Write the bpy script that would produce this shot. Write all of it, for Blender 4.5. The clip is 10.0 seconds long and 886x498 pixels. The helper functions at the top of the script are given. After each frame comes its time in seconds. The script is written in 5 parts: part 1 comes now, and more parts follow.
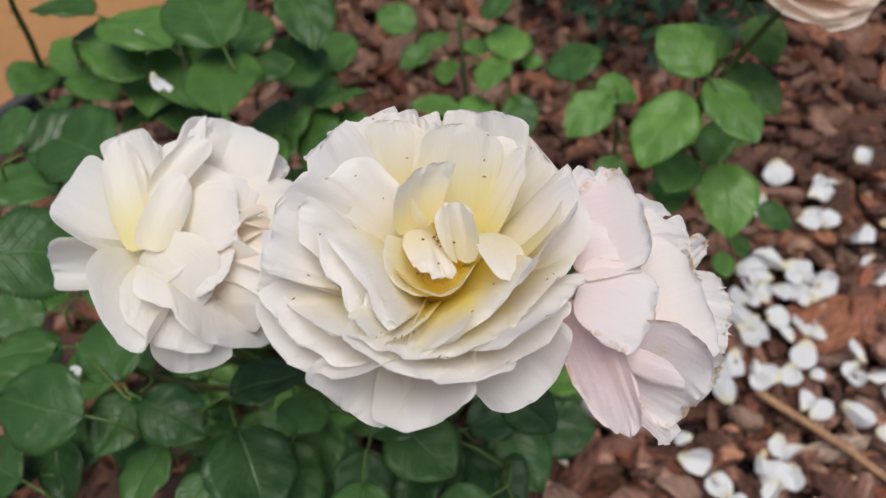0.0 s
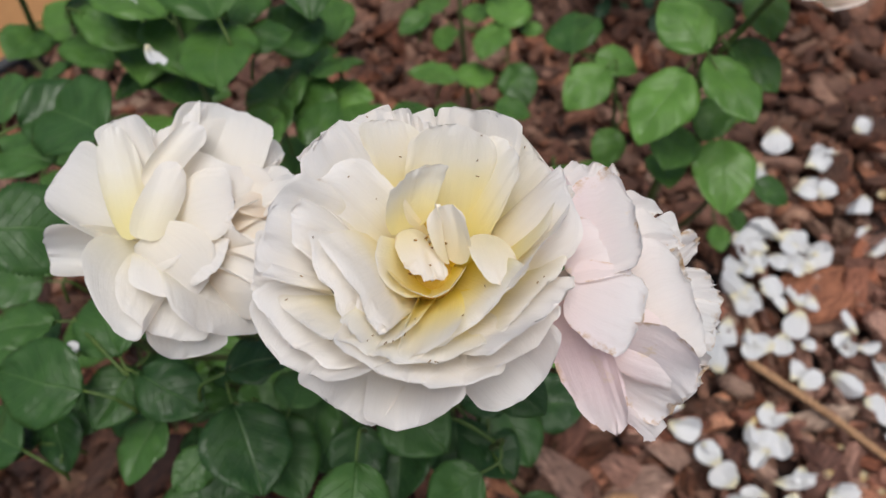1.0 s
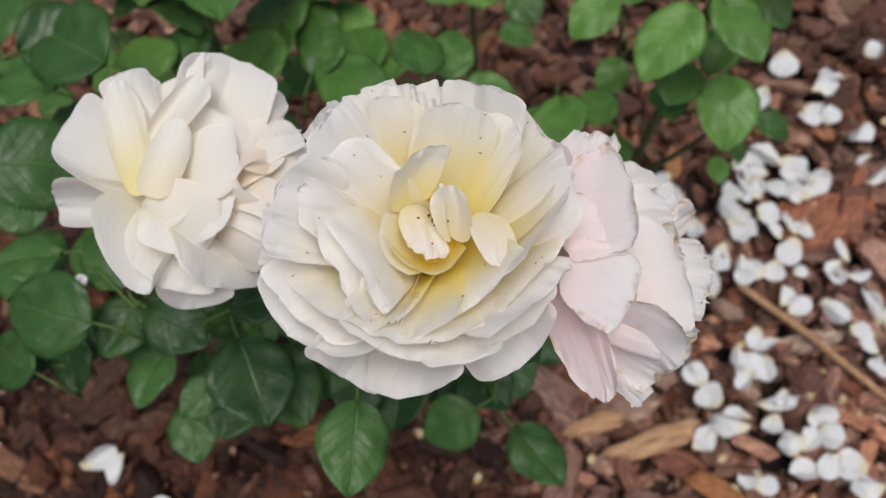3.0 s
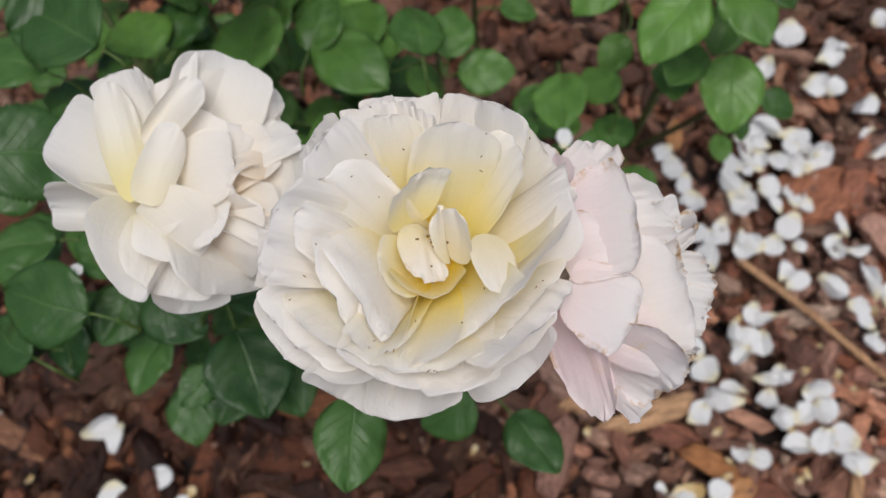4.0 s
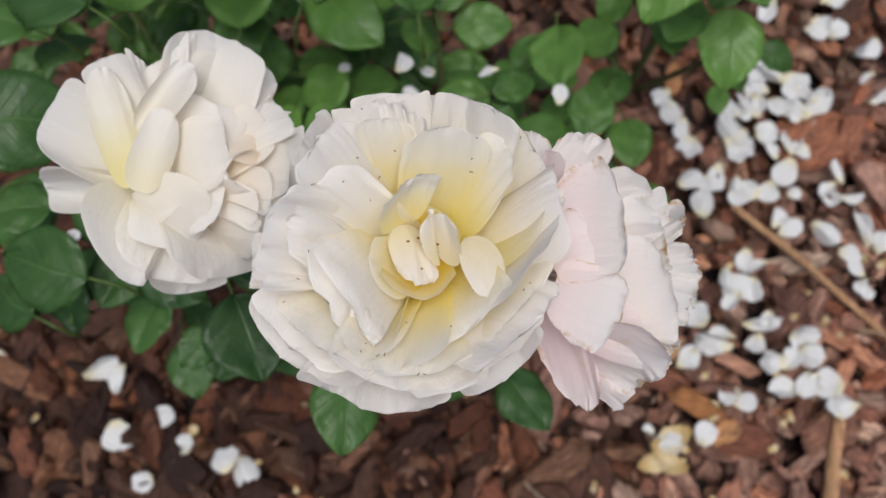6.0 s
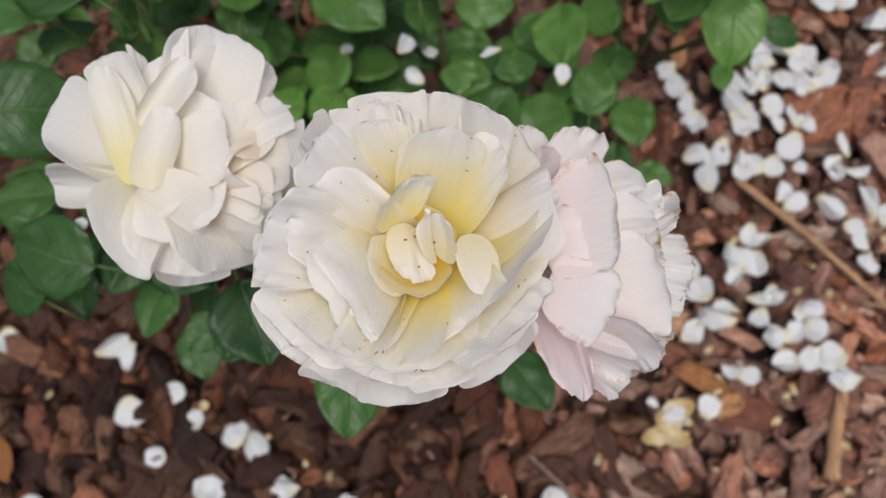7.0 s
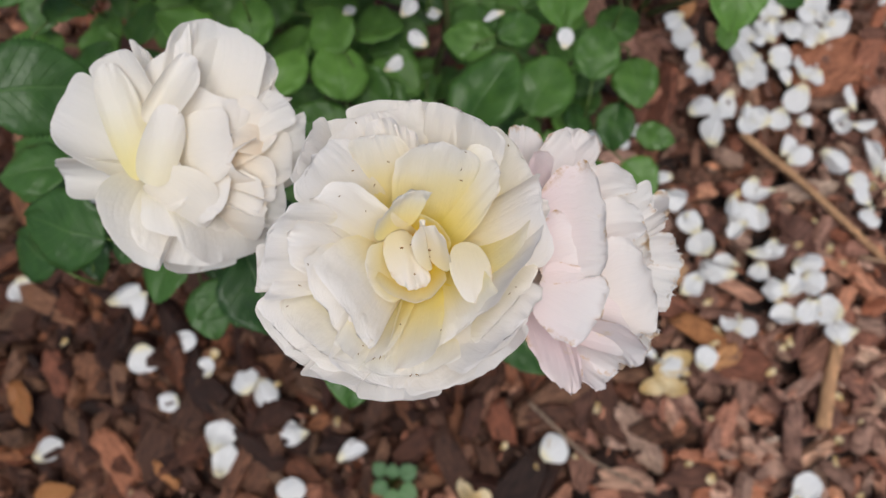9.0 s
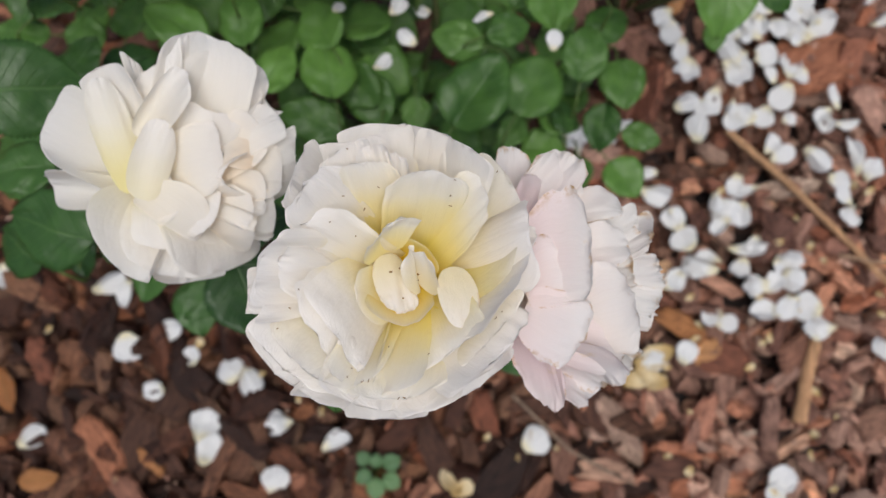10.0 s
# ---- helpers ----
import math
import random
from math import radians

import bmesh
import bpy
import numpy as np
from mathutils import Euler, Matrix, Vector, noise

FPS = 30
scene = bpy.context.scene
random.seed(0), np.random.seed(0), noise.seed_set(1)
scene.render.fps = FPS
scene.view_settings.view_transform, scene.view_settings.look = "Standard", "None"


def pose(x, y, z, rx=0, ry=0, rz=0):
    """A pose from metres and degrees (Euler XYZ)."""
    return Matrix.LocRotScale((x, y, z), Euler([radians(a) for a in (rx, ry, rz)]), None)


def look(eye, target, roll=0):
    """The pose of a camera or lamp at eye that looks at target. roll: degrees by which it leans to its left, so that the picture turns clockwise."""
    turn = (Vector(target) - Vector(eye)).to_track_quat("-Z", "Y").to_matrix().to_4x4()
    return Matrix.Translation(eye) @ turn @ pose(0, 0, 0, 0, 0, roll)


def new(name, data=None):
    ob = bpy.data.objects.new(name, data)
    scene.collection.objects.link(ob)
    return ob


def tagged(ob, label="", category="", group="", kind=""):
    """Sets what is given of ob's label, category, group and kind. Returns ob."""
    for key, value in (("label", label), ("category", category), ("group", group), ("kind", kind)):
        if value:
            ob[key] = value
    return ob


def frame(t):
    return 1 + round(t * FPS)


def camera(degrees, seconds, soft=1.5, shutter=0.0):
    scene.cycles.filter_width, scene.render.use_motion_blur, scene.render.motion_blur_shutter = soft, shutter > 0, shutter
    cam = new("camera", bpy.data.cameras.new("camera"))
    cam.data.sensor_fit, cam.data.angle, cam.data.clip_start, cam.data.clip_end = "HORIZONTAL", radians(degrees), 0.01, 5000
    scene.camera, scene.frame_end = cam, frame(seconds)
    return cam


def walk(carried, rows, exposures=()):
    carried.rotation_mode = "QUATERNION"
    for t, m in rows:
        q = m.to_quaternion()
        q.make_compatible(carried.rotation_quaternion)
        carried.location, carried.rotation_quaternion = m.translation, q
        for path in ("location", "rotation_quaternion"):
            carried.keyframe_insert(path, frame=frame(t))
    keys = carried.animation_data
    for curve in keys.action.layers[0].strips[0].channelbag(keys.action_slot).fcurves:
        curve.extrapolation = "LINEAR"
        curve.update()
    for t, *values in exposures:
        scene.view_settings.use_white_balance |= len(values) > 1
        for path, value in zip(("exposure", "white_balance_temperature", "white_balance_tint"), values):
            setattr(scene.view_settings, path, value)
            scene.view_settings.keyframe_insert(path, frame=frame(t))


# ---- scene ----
cam = camera(57.52, 10.0)
PATH = [
    (0, (-0.00855, -0.13563, 0.89791), (0.00423, 0.19828, 0.39957), -7.035),
    (0.5, (-0.00633, -0.13275, 0.90195), (0.00370, 0.18869, 0.39541), -7.094),
    (1, (-0.00471, -0.12549, 0.90686), (0.00447, 0.18047, 0.39081), -6.785),
    (1.5, (-0.00320, -0.12171, 0.91181), (0.00428, 0.16764, 0.38624), -6.610),
    (2, (-0.00240, -0.11943, 0.91399), (0.00273, 0.15348, 0.37967), -6.866),
    (2.5, (-0.00261, -0.11737, 0.91972), (-0.00039, 0.13926, 0.37738), -7.019),
    (4, (-0.00039, -0.08700, 0.92825), (-0.00286, 0.12136, 0.36560), -7.382),
    (4.5, (0.00341, -0.08620, 0.92944), (-0.00092, 0.10913, 0.36214), -7.987),
    (5, (0.00292, -0.08006, 0.93162), (-0.00185, 0.10108, 0.35964), -7.931),
    (5.5, (0.00346, -0.07255, 0.93654), (-0.00208, 0.09464, 0.36033), -8.153),
    (7, (0.00952, -0.05914, 0.94783), (-0.00646, 0.07408, 0.36302), -13.475),
    (7.5, (0.01327, -0.05626, 0.95354), (-0.00962, 0.06421, 0.36620), -17.522),
    (8, (0.01509, -0.04694, 0.95796), (-0.01162, 0.05794, 0.36780), -21.065),
    (8.5, (0.01581, -0.04113, 0.96202), (-0.01281, 0.05163, 0.36992), -23.750),
    (9, (0.01713, -0.03711, 0.96334), (-0.01064, 0.04638, 0.36982), -24.636),
    (9.5, (0.01639, -0.02875, 0.96940), (-0.00724, 0.04563, 0.37450), -23.358),
    (10, (0.01769, -0.02257, 0.96991), (-0.00042, 0.04455, 0.37395), -20.620),
]
walk(cam, [(t, look(eye, target, roll)) for t, eye, target, roll in PATH], exposures=((0, -0.06), (2.5, -0.11), (5, -0.16), (10, -0.15)))
cam.data.dof.use_dof = True
cam.data.dof.focus_distance = 0.256
cam.data.dof.aperture_fstop = 12.5

# ---------------------------------------------------------------- light
world = bpy.data.worlds.new("overcast_sky")
scene.world = world
world.use_nodes = True
wn = world.node_tree.nodes
sky = wn.new("ShaderNodeTexSky")
sky.sky_type = "NISHITA"
sky.sun_disc = False
sky.sun_elevation, sky.sun_rotation = radians(80), radians(160)
sky.air_density, sky.dust_density = 1.0, 4.0
bg = wn["Background"]
bg.inputs[1].default_value = 0.096
world.node_tree.links.new(sky.outputs[0], bg.inputs[0])
sun = new("sun", bpy.data.lights.new("sun", "SUN"))
sun.data.energy, sun.data.angle, sun.data.color = 2.55, radians(38), (1.0, 0.985, 0.965)
sun.matrix_world = look((0.12, -0.32, 2.0), (0, 0, 0))


# ---------------------------------------------------------------- materials
def nodes_of(name):
    m = bpy.data.materials.new(name)
    m.use_nodes = True
    nt = m.node_tree
    return m, nt, nt.nodes["Principled BSDF"], nt.nodes["Material Output"]


def ramp(nt, fac, *stops):
    r = nt.nodes.new("ShaderNodeValToRGB")
    r.color_ramp.elements[0].position, r.color_ramp.elements[0].color = stops[0][0], (*stops[0][1], 1)
    r.color_ramp.elements[1].position, r.color_ramp.elements[1].color = stops[-1][0], (*stops[-1][1], 1)
    for pos, col in stops[1:-1]:
        e = r.color_ramp.elements.new(pos)
        e.color = (*col, 1)
    nt.links.new(fac, r.inputs[0])
    return r.outputs[0]


def noise_tex(nt, vec, scale, detail=4, rough=0.55):
    n = nt.nodes.new("ShaderNodeTexNoise")
    n.inputs["Scale"].default_value, n.inputs["Detail"].default_value, n.inputs["Roughness"].default_value = scale, detail, rough
    if vec is not None:
        nt.links.new(vec, n.inputs["Vector"])
    return n.outputs[0]


def mapped(nt, vec, scale):
    m = nt.nodes.new("ShaderNodeMapping")
    m.inputs["Scale"].default_value = scale
    nt.links.new(vec, m.inputs["Vector"])
    return m.outputs[0]


def coords(nt, which="Object"):
    return nt.nodes.new("ShaderNodeTexCoord").outputs[which]


def mix(nt, fac, a, b, mode="MIX"):
    n = nt.nodes.new("ShaderNodeMix")
    n.data_type, n.blend_type = "RGBA", mode
    for sock, val in ((n.inputs[0], fac), (n.inputs[6], a), (n.inputs[7], b)):
        if isinstance(val, (int, float)):
            sock.default_value = val
        elif isinstance(val, tuple):
            sock.default_value = (*val, 1)
        else:
            nt.links.new(val, sock)
    return n.outputs[2]


def math_node(nt, op, a, b=0.0):
    n = nt.nodes.new("ShaderNodeMath")
    n.operation = op
    for sock, val in zip(n.inputs, (a, b)):
        if isinstance(val, (int, float)):
            sock.default_value = val
        else:
            nt.links.new(val, sock)
    return n.outputs[0]


def bump(nt, height, strength, distance=0.001):
    b = nt.nodes.new("ShaderNodeBump")
    b.inputs["Strength"].default_value, b.inputs["Distance"].default_value = strength, distance
    nt.links.new(height, b.inputs["Height"])
    return b.outputs[0]


def petal_material(name, base, body, edge, blush=None, thin=0.44, brown=0.0, glow=1.0):
    """Rose petal: pigment runs from the claw to the rim, with fine veins, and light passes through it."""
    m, nt, p, out = nodes_of(name)
    uv = nt.nodes.new("ShaderNodeUVMap")
    uv.uv_map = "petal"
    sep = nt.nodes.new("ShaderNodeSeparateXYZ")
    nt.links.new(uv.outputs[0], sep.inputs[0])
    obj = coords(nt)
    cloud = noise_tex(nt, obj, 70, 3)
    along = math_node(nt, "ADD", sep.outputs[1], math_node(nt, "MULTIPLY", math_node(nt, "SUBTRACT", cloud, 0.5), 0.22))
    base, body, edge = (tuple(0.975 * c for c in col) for col in (base, body, edge))
    col = ramp(nt, along, (0.12 * glow, base), (0.42 * glow, tuple(0.45 * a + 0.55 * b for a, b in zip(base, body))), (min(0.9, 0.66 * glow), body), (0.95, edge))
    vein = noise_tex(nt, mapped(nt, uv.outputs[0], (38, 1.6, 1)), 1.0, 3)
    col = mix(nt, 0.05, col, ramp(nt, vein, (0.35, (0.55, 0.5, 0.42)), (0.6, (1, 1, 1))), "MULTIPLY")
    if blush:
        spot = ramp(nt, noise_tex(nt, obj, 32, 2), (0.42, (0, 0, 0)), (0.68, (1, 1, 1)))
        col = mix(nt, spot, col, blush, "MULTIPLY")
    if brown:
        fleck = ramp(nt, noise_tex(nt, obj, 110, 4, 0.7), (0.53, (0, 0, 0)), (0.64, (1, 1, 1)))
        margin = math_node(nt, "MAXIMUM", sep.outputs[1], math_node(nt, "ABSOLUTE", sep.outputs[0]))
        rim = ramp(nt, margin, (0.86, (0, 0, 0)), (0.99, (brown, brown, brown)))
        col = mix(nt, mix(nt, 1.0, fleck, rim, "MULTIPLY"), col, (0.62, 0.40, 0.17))
    if brown > 0.8:
        stain = ramp(nt, noise_tex(nt, obj, 48, 5, 0.65), (0.63, (0, 0, 0)), (0.72, (0.55, 0.55, 0.55)))
        col = mix(nt, stain, col, (0.82, 0.66, 0.36))
    nt.links.new(col, p.inputs["Base Color"])
    p.inputs["Roughness"].default_value = 0.62
    p.inputs["Specular IOR Level"].default_value = 0.25
    nrm = bump(nt, math_node(nt, "ADD", math_node(nt, "MULTIPLY", vein, 0.5), math_node(nt, "MULTIPLY", noise_tex(nt, obj, 420, 4, 0.6), 0.6)), 0.42, 0.0008)
    nt.links.new(nrm, p.inputs["Normal"])
    tr = nt.nodes.new("ShaderNodeBsdfTranslucent")
    nt.links.new(mix(nt, 0.7, col, (1.0, 0.912, 0.80), "MULTIPLY"), tr.inputs[0])
    nt.links.new(nrm, tr.inputs["Normal"])
    mx = nt.nodes.new("ShaderNodeMixShader")
    mx.inputs[0].default_value = thin
    nt.links.new(p.outputs[0], mx.inputs[1])
    nt.links.new(tr.outputs[0], mx.inputs[2])
    nt.links.new(mx.outputs[0], out.inputs[0])
    return m


def leaf_material(name, dark, light):
    m, nt, p, out = nodes_of(name)
    uv = nt.nodes.new("ShaderNodeUVMap")
    uv.uv_map = "leaf"
    sep = nt.nodes.new("ShaderNodeSeparateXYZ")
    nt.links.new(uv.outputs[0], sep.inputs[0])
    info = nt.nodes.new("ShaderNodeObjectInfo")
    obj = coords(nt)
    side = math_node(nt, "ABSOLUTE", sep.outputs[0])
    # side veins climb from the midrib towards the tip
    v = math_node(nt, "SUBTRACT", sep.outputs[1], math_node(nt, "MULTIPLY", side, 0.32))
    wave = math_node(nt, "ABSOLUTE", math_node(nt, "SINE", math_node(nt, "MULTIPLY", v, 26.0)))
    vein = ramp(nt, wave, (0.0, (1, 1, 1)), (0.16, (0, 0, 0)))
    midrib = ramp(nt, side, (0.0, (1, 1, 1)), (0.055, (0, 0, 0)))
    lines = mix(nt, 1.0, mix(nt, 1.0, vein, (0.55, 0.55, 0.55), "MULTIPLY"), midrib, "LIGHTEN")
    tone = math_node(nt, "ADD", math_node(nt, "MULTIPLY", info.outputs["Random"], 0.62), math_node(nt, "MULTIPLY", noise_tex(nt, obj, 3.2, 5), 0.62))
    col = ramp(nt, tone, (0.24, dark), (0.62, tuple(0.5 * (a + b) for a, b in zip(dark, light))), (1.0, light))
    col = mix(nt, mix(nt, 1.0, lines, (0.36, 0.36, 0.36), "MULTIPLY"), col, (0.15, 0.26, 0.09))
    spots = ramp(nt, noise_tex(nt, obj, 34, 3), (0.70, (0, 0, 0)), (0.78, (0.5, 0.5, 0.5)))
    col = mix(nt, spots, col, (0.2, 0.2, 0.09))
    nt.links.new(col, p.inputs["Base Color"])
    nt.links.new(ramp(nt, noise_tex(nt, obj, 5, 4), (0.35, (0.33,) * 3), (0.65, (0.54,) * 3)), p.inputs["Roughness"])
    p.inputs["Specular IOR Level"].default_value = 0.42
    h = math_node(nt, "SUBTRACT", math_node(nt, "MULTIPLY", noise_tex(nt, obj, 9, 4), 0.6), math_node(nt, "MULTIPLY", lines, 0.4))
    nrm = bump(nt, h, 0.9, 0.0013)
    nt.links.new(nrm, p.inputs["Normal"])
    tr = nt.nodes.new("ShaderNodeBsdfTranslucent")
    nt.links.new(mix(nt, 1.0, col, (1.25, 1.6, 0.7), "MULTIPLY"), tr.inputs[0])
    mx = nt.nodes.new("ShaderNodeMixShader")
    mx.inputs[0].default_value = 0.22
    nt.links.new(p.outputs[0], mx.inputs[1])
    nt.links.new(tr.outputs[0], mx.inputs[2])
    nt.links.new(mx.outputs[0], out.inputs[0])
    return m


def bark_material(name, *stops, island=True, grain=(2.6, 19, 1), rough=0.62, strength=1.0, tints=True):
    """Wood or bark with grain along the piece's length, each piece with a tone of its own."""
    m, nt, p, out = nodes_of(name)
    uv = nt.nodes.new("ShaderNodeUVMap")
    uv.uv_map = "grain"
    if island:
        rnd = nt.nodes.new("ShaderNodeNewGeometry").outputs["Random Per Island"]
    else:
        rnd = nt.nodes.new("ShaderNodeObjectInfo").outputs["Random"]
    obj = coords(nt)
    fine = noise_tex(nt, mapped(nt, uv.outputs[0], grain), 1.0, 5, 0.65)
    patch = noise_tex(nt, obj, 45, 4)
    tone = math_node(nt, "ADD", math_node(nt, "MULTIPLY", rnd, 0.62), math_node(nt, "ADD", math_node(nt, "MULTIPLY", fine, 0.3), math_node(nt, "MULTIPLY", patch, 0.2)))
    col = ramp(nt, tone, *stops)
    hue = math_node(nt, "FRACT", math_node(nt, "MULTIPLY", rnd, 17.3))
    col = mix(nt, 1.0 if tints else 0.0, col, ramp(nt, hue, (0.0, (1.25, 1.0, 0.78)), (0.3, (1, 1, 1)), (0.6, (0.82, 0.95, 1.0)), (0.8, (0.45, 0.45, 0.47)), (1.0, (1.35, 1.45, 1.5))), "MULTIPLY")
    col = mix(nt, 0.8, col, ramp(nt, fine, (0.37, (0.16, 0.13, 0.12)), (0.50, (0.85, 0.84, 0.83)), (0.64, (1.6, 1.56, 1.52))), "MULTIPLY")
    nt.links.new(col, p.inputs["Base Color"])
    p.inputs["Roughness"].default_value = rough
    p.inputs["Specular IOR Level"].default_value = 0.3
    nt.links.new(bump(nt, math_node(nt, "ADD", fine, math_node(nt, "MULTIPLY", noise_tex(nt, obj, 170, 4), 0.8)), strength, 0.003), p.inputs["Normal"])
    return m


def plain_material(name, a, b, scale=60, rough=0.7, relief=0.3, distance=0.002, spec=0.3):
    m, nt, p, out = nodes_of(name)
    obj = coords(nt)
    n = math_node(nt, "ADD", math_node(nt, "MULTIPLY", noise_tex(nt, obj, scale, 5), 0.6), math_node(nt, "MULTIPLY", noise_tex(nt, obj, scale * 6, 3), 0.4))
    nt.links.new(ramp(nt, n, (0.35, a), (0.65, b)), p.inputs["Base Color"])
    p.inputs["Roughness"].default_value = rough
    p.inputs["Specular IOR Level"].default_value = spec
    nt.links.new(bump(nt, n, relief, distance), p.inputs["Normal"])
    return m


def crumb_material(name):
    """Fine crumbs of soil and bark between and beyond the chips."""
    m, nt, p, out = nodes_of(name)
    obj = coords(nt)
    warp = nt.nodes.new("ShaderNodeVectorMath")
    warp.operation = "MULTIPLY_ADD"
    warp.inputs[1].default_value = (1, 1, 0.3)
    nt.links.new(obj, warp.inputs[0])
    shift = nt.nodes.new("ShaderNodeTexNoise")
    shift.inputs["Scale"].default_value = 22
    nt.links.new(obj, shift.inputs["Vector"])
    nt.links.new(mix(nt, 1.0, shift.outputs["Color"], (0.03, 0.03, 0.03), "MULTIPLY"), warp.inputs[2])
    cell = nt.nodes.new("ShaderNodeTexVoronoi")
    cell.inputs["Scale"].default_value = 38
    nt.links.new(warp.outputs[0], cell.inputs["Vector"])
    tone = nt.nodes.new("ShaderNodeSeparateColor")
    nt.links.new(cell.outputs["Color"], tone.inputs[0])
    col = ramp(nt, tone.outputs[0], (0.15, (0.008, 0.004, 0.003)), (0.6, (0.035, 0.015, 0.010)), (0.95, (0.15, 0.066, 0.044)))
    col = mix(nt, 0.6, col, ramp(nt, noise_tex(nt, obj, 120, 4), (0.35, (0.35, 0.33, 0.31)), (0.65, (1.2, 1.2, 1.2))), "MULTIPLY")
    nt.links.new(col, p.inputs["Base Color"])
    p.inputs["Roughness"].default_value = 0.9
    nt.links.new(bump(nt, math_node(nt, "ADD", tone.outputs[1], noise_tex(nt, obj, 150, 4)), 0.9, 0.008), p.inputs["Normal"])
    return m


WHITE_PETAL = petal_material("cream_white_petal", (0.95, 0.86, 0.46), (0.957, 0.937, 0.893), (0.96, 0.95, 0.945), thin=0.44, glow=0.8)
YELLOW_PETAL = petal_material("yellow_hearted_petal", (0.955, 0.83, 0.17), (0.955, 0.925, 0.80), (0.95, 0.94, 0.915), thin=0.44, brown=0.12, glow=0.95)
IVORY_PETAL = petal_material("ivory_petal", (0.95, 0.91, 0.72), (0.957, 0.94, 0.89), (0.96, 0.95, 0.94), thin=0.44, glow=0.72)
PINK_PETAL = petal_material("blush_pink_petal", (0.95, 0.85, 0.85), (0.96, 0.94, 0.94), (0.96, 0.955, 0.955), blush=(1.0, 0.96, 0.975), thin=0.44, brown=0.9)
PEACH_PETAL = petal_material("pale_peach_petal", (0.95, 0.80, 0.66), (0.955, 0.89, 0.82), (0.96, 0.935, 0.915), blush=(1.0, 0.93, 0.90), thin=0.5)
HEART_PETAL = petal_material("heart_petal", (0.95, 0.75, 0.08), (0.955, 0.90, 0.60), (0.955, 0.94, 0.88), glow=0.85)
DEEP_PETAL = petal_material("deep_yellow_petal", (0.945, 0.70, 0.05), (0.955, 0.82, 0.30), (0.955, 0.91, 0.62))
BLUSH_PETAL = petal_material("blush_white_petal", (0.95, 0.90, 0.87), (0.96, 0.945, 0.93), (0.96, 0.955, 0.95), blush=(1.0, 0.97, 0.975), thin=0.44, brown=0.9)
ROSY_PETAL = petal_material("rosy_petal", (0.945, 0.76, 0.78), (0.955, 0.88, 0.885), (0.96, 0.935, 0.93), blush=(1.0, 0.935, 0.95), thin=0.44, brown=0.9)
SHELL_PETAL = petal_material("packed_ivory_petal", (0.95, 0.915, 0.82), (0.957, 0.94, 0.90), (0.96, 0.95, 0.94), thin=0.44)
TINGED_PETAL = petal_material("yellow_tinged_petal", (0.95, 0.87, 0.44), (0.955, 0.935, 0.84), (0.955, 0.945, 0.92), thin=0.44, glow=0.8)
PEACHY_PETAL = petal_material("peachy_heart_petal", (0.945, 0.83, 0.68), (0.955, 0.915, 0.84), (0.96, 0.945, 0.92), thin=0.44)
CREAM_PETAL = petal_material("small_cream_petal", (0.935, 0.88, 0.66), (0.945, 0.922, 0.88), (0.95, 0.935, 0.91), brown=0.5)
FALLEN_PETAL = petal_material("fallen_petal", (0.86, 0.81, 0.60), (0.85, 0.86, 0.86), (0.85, 0.865, 0.89), brown=0.1, thin=0.35, glow=0.42)
DRY_PETAL = petal_material("withered_petal", (0.55, 0.38, 0.16), (0.70, 0.58, 0.36), (0.72, 0.62, 0.42), brown=1.0, thin=0.2)
LEAF = leaf_material("rose_leaf", (0.026, 0.080, 0.015), (0.132, 0.280, 0.050))
OLD_LEAF = leaf_material("mature_rose_leaf", (0.016, 0.054, 0.013), (0.070, 0.166, 0.036))
YOUNG_LEAF = leaf_material("pale_weed_leaf", (0.08, 0.17, 0.07), (0.15, 0.27, 0.11))
DARK_LEAF = leaf_material("dark_shrub_leaf", (0.012, 0.035, 0.016), (0.03, 0.08, 0.03))
STEM = plain_material("green_stem", (0.05, 0.10, 0.02), (0.10, 0.15, 0.035), 120, 0.5, 0.2)
CANE = plain_material("old_cane", (0.06, 0.10, 0.03), (0.14, 0.15, 0.06), 90, 0.6, 0.3)
STAMEN = plain_material("stamen", (0.62, 0.36, 0.03), (0.70, 0.48, 0.08), 200, 0.7, 0.2)
ANTHER = plain_material("anther", (0.16, 0.08, 0.02), (0.32, 0.18, 0.04), 300, 0.8, 0.4)
SOIL = crumb_material("mulch_crumbs")
BARK = bark_material("bark_chip", (0.12, (0.031, 0.014, 0.009)), (0.36, (0.112, 0.048, 0.030)), (0.60, (0.211, 0.100, 0.065)), (0.84, (0.305, 0.163, 0.112)), (0.98, (0.421, 0.275, 0.181)))
LONE_BARK = bark_material("single_bark_chip", (0.10, (0.065, 0.028, 0.019)), (0.32, (0.20, 0.086, 0.058)), (0.56, (0.35, 0.165, 0.117)), (0.80, (0.48, 0.27, 0.197)), (0.98, (0.58, 0.38, 0.26)), island=False)
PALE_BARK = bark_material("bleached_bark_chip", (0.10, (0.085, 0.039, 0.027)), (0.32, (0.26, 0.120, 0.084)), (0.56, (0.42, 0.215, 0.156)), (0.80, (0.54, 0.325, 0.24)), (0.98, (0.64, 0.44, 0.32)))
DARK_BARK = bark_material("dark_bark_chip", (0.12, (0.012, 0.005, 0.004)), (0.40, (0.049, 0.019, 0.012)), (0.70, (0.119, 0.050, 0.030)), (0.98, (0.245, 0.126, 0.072)))
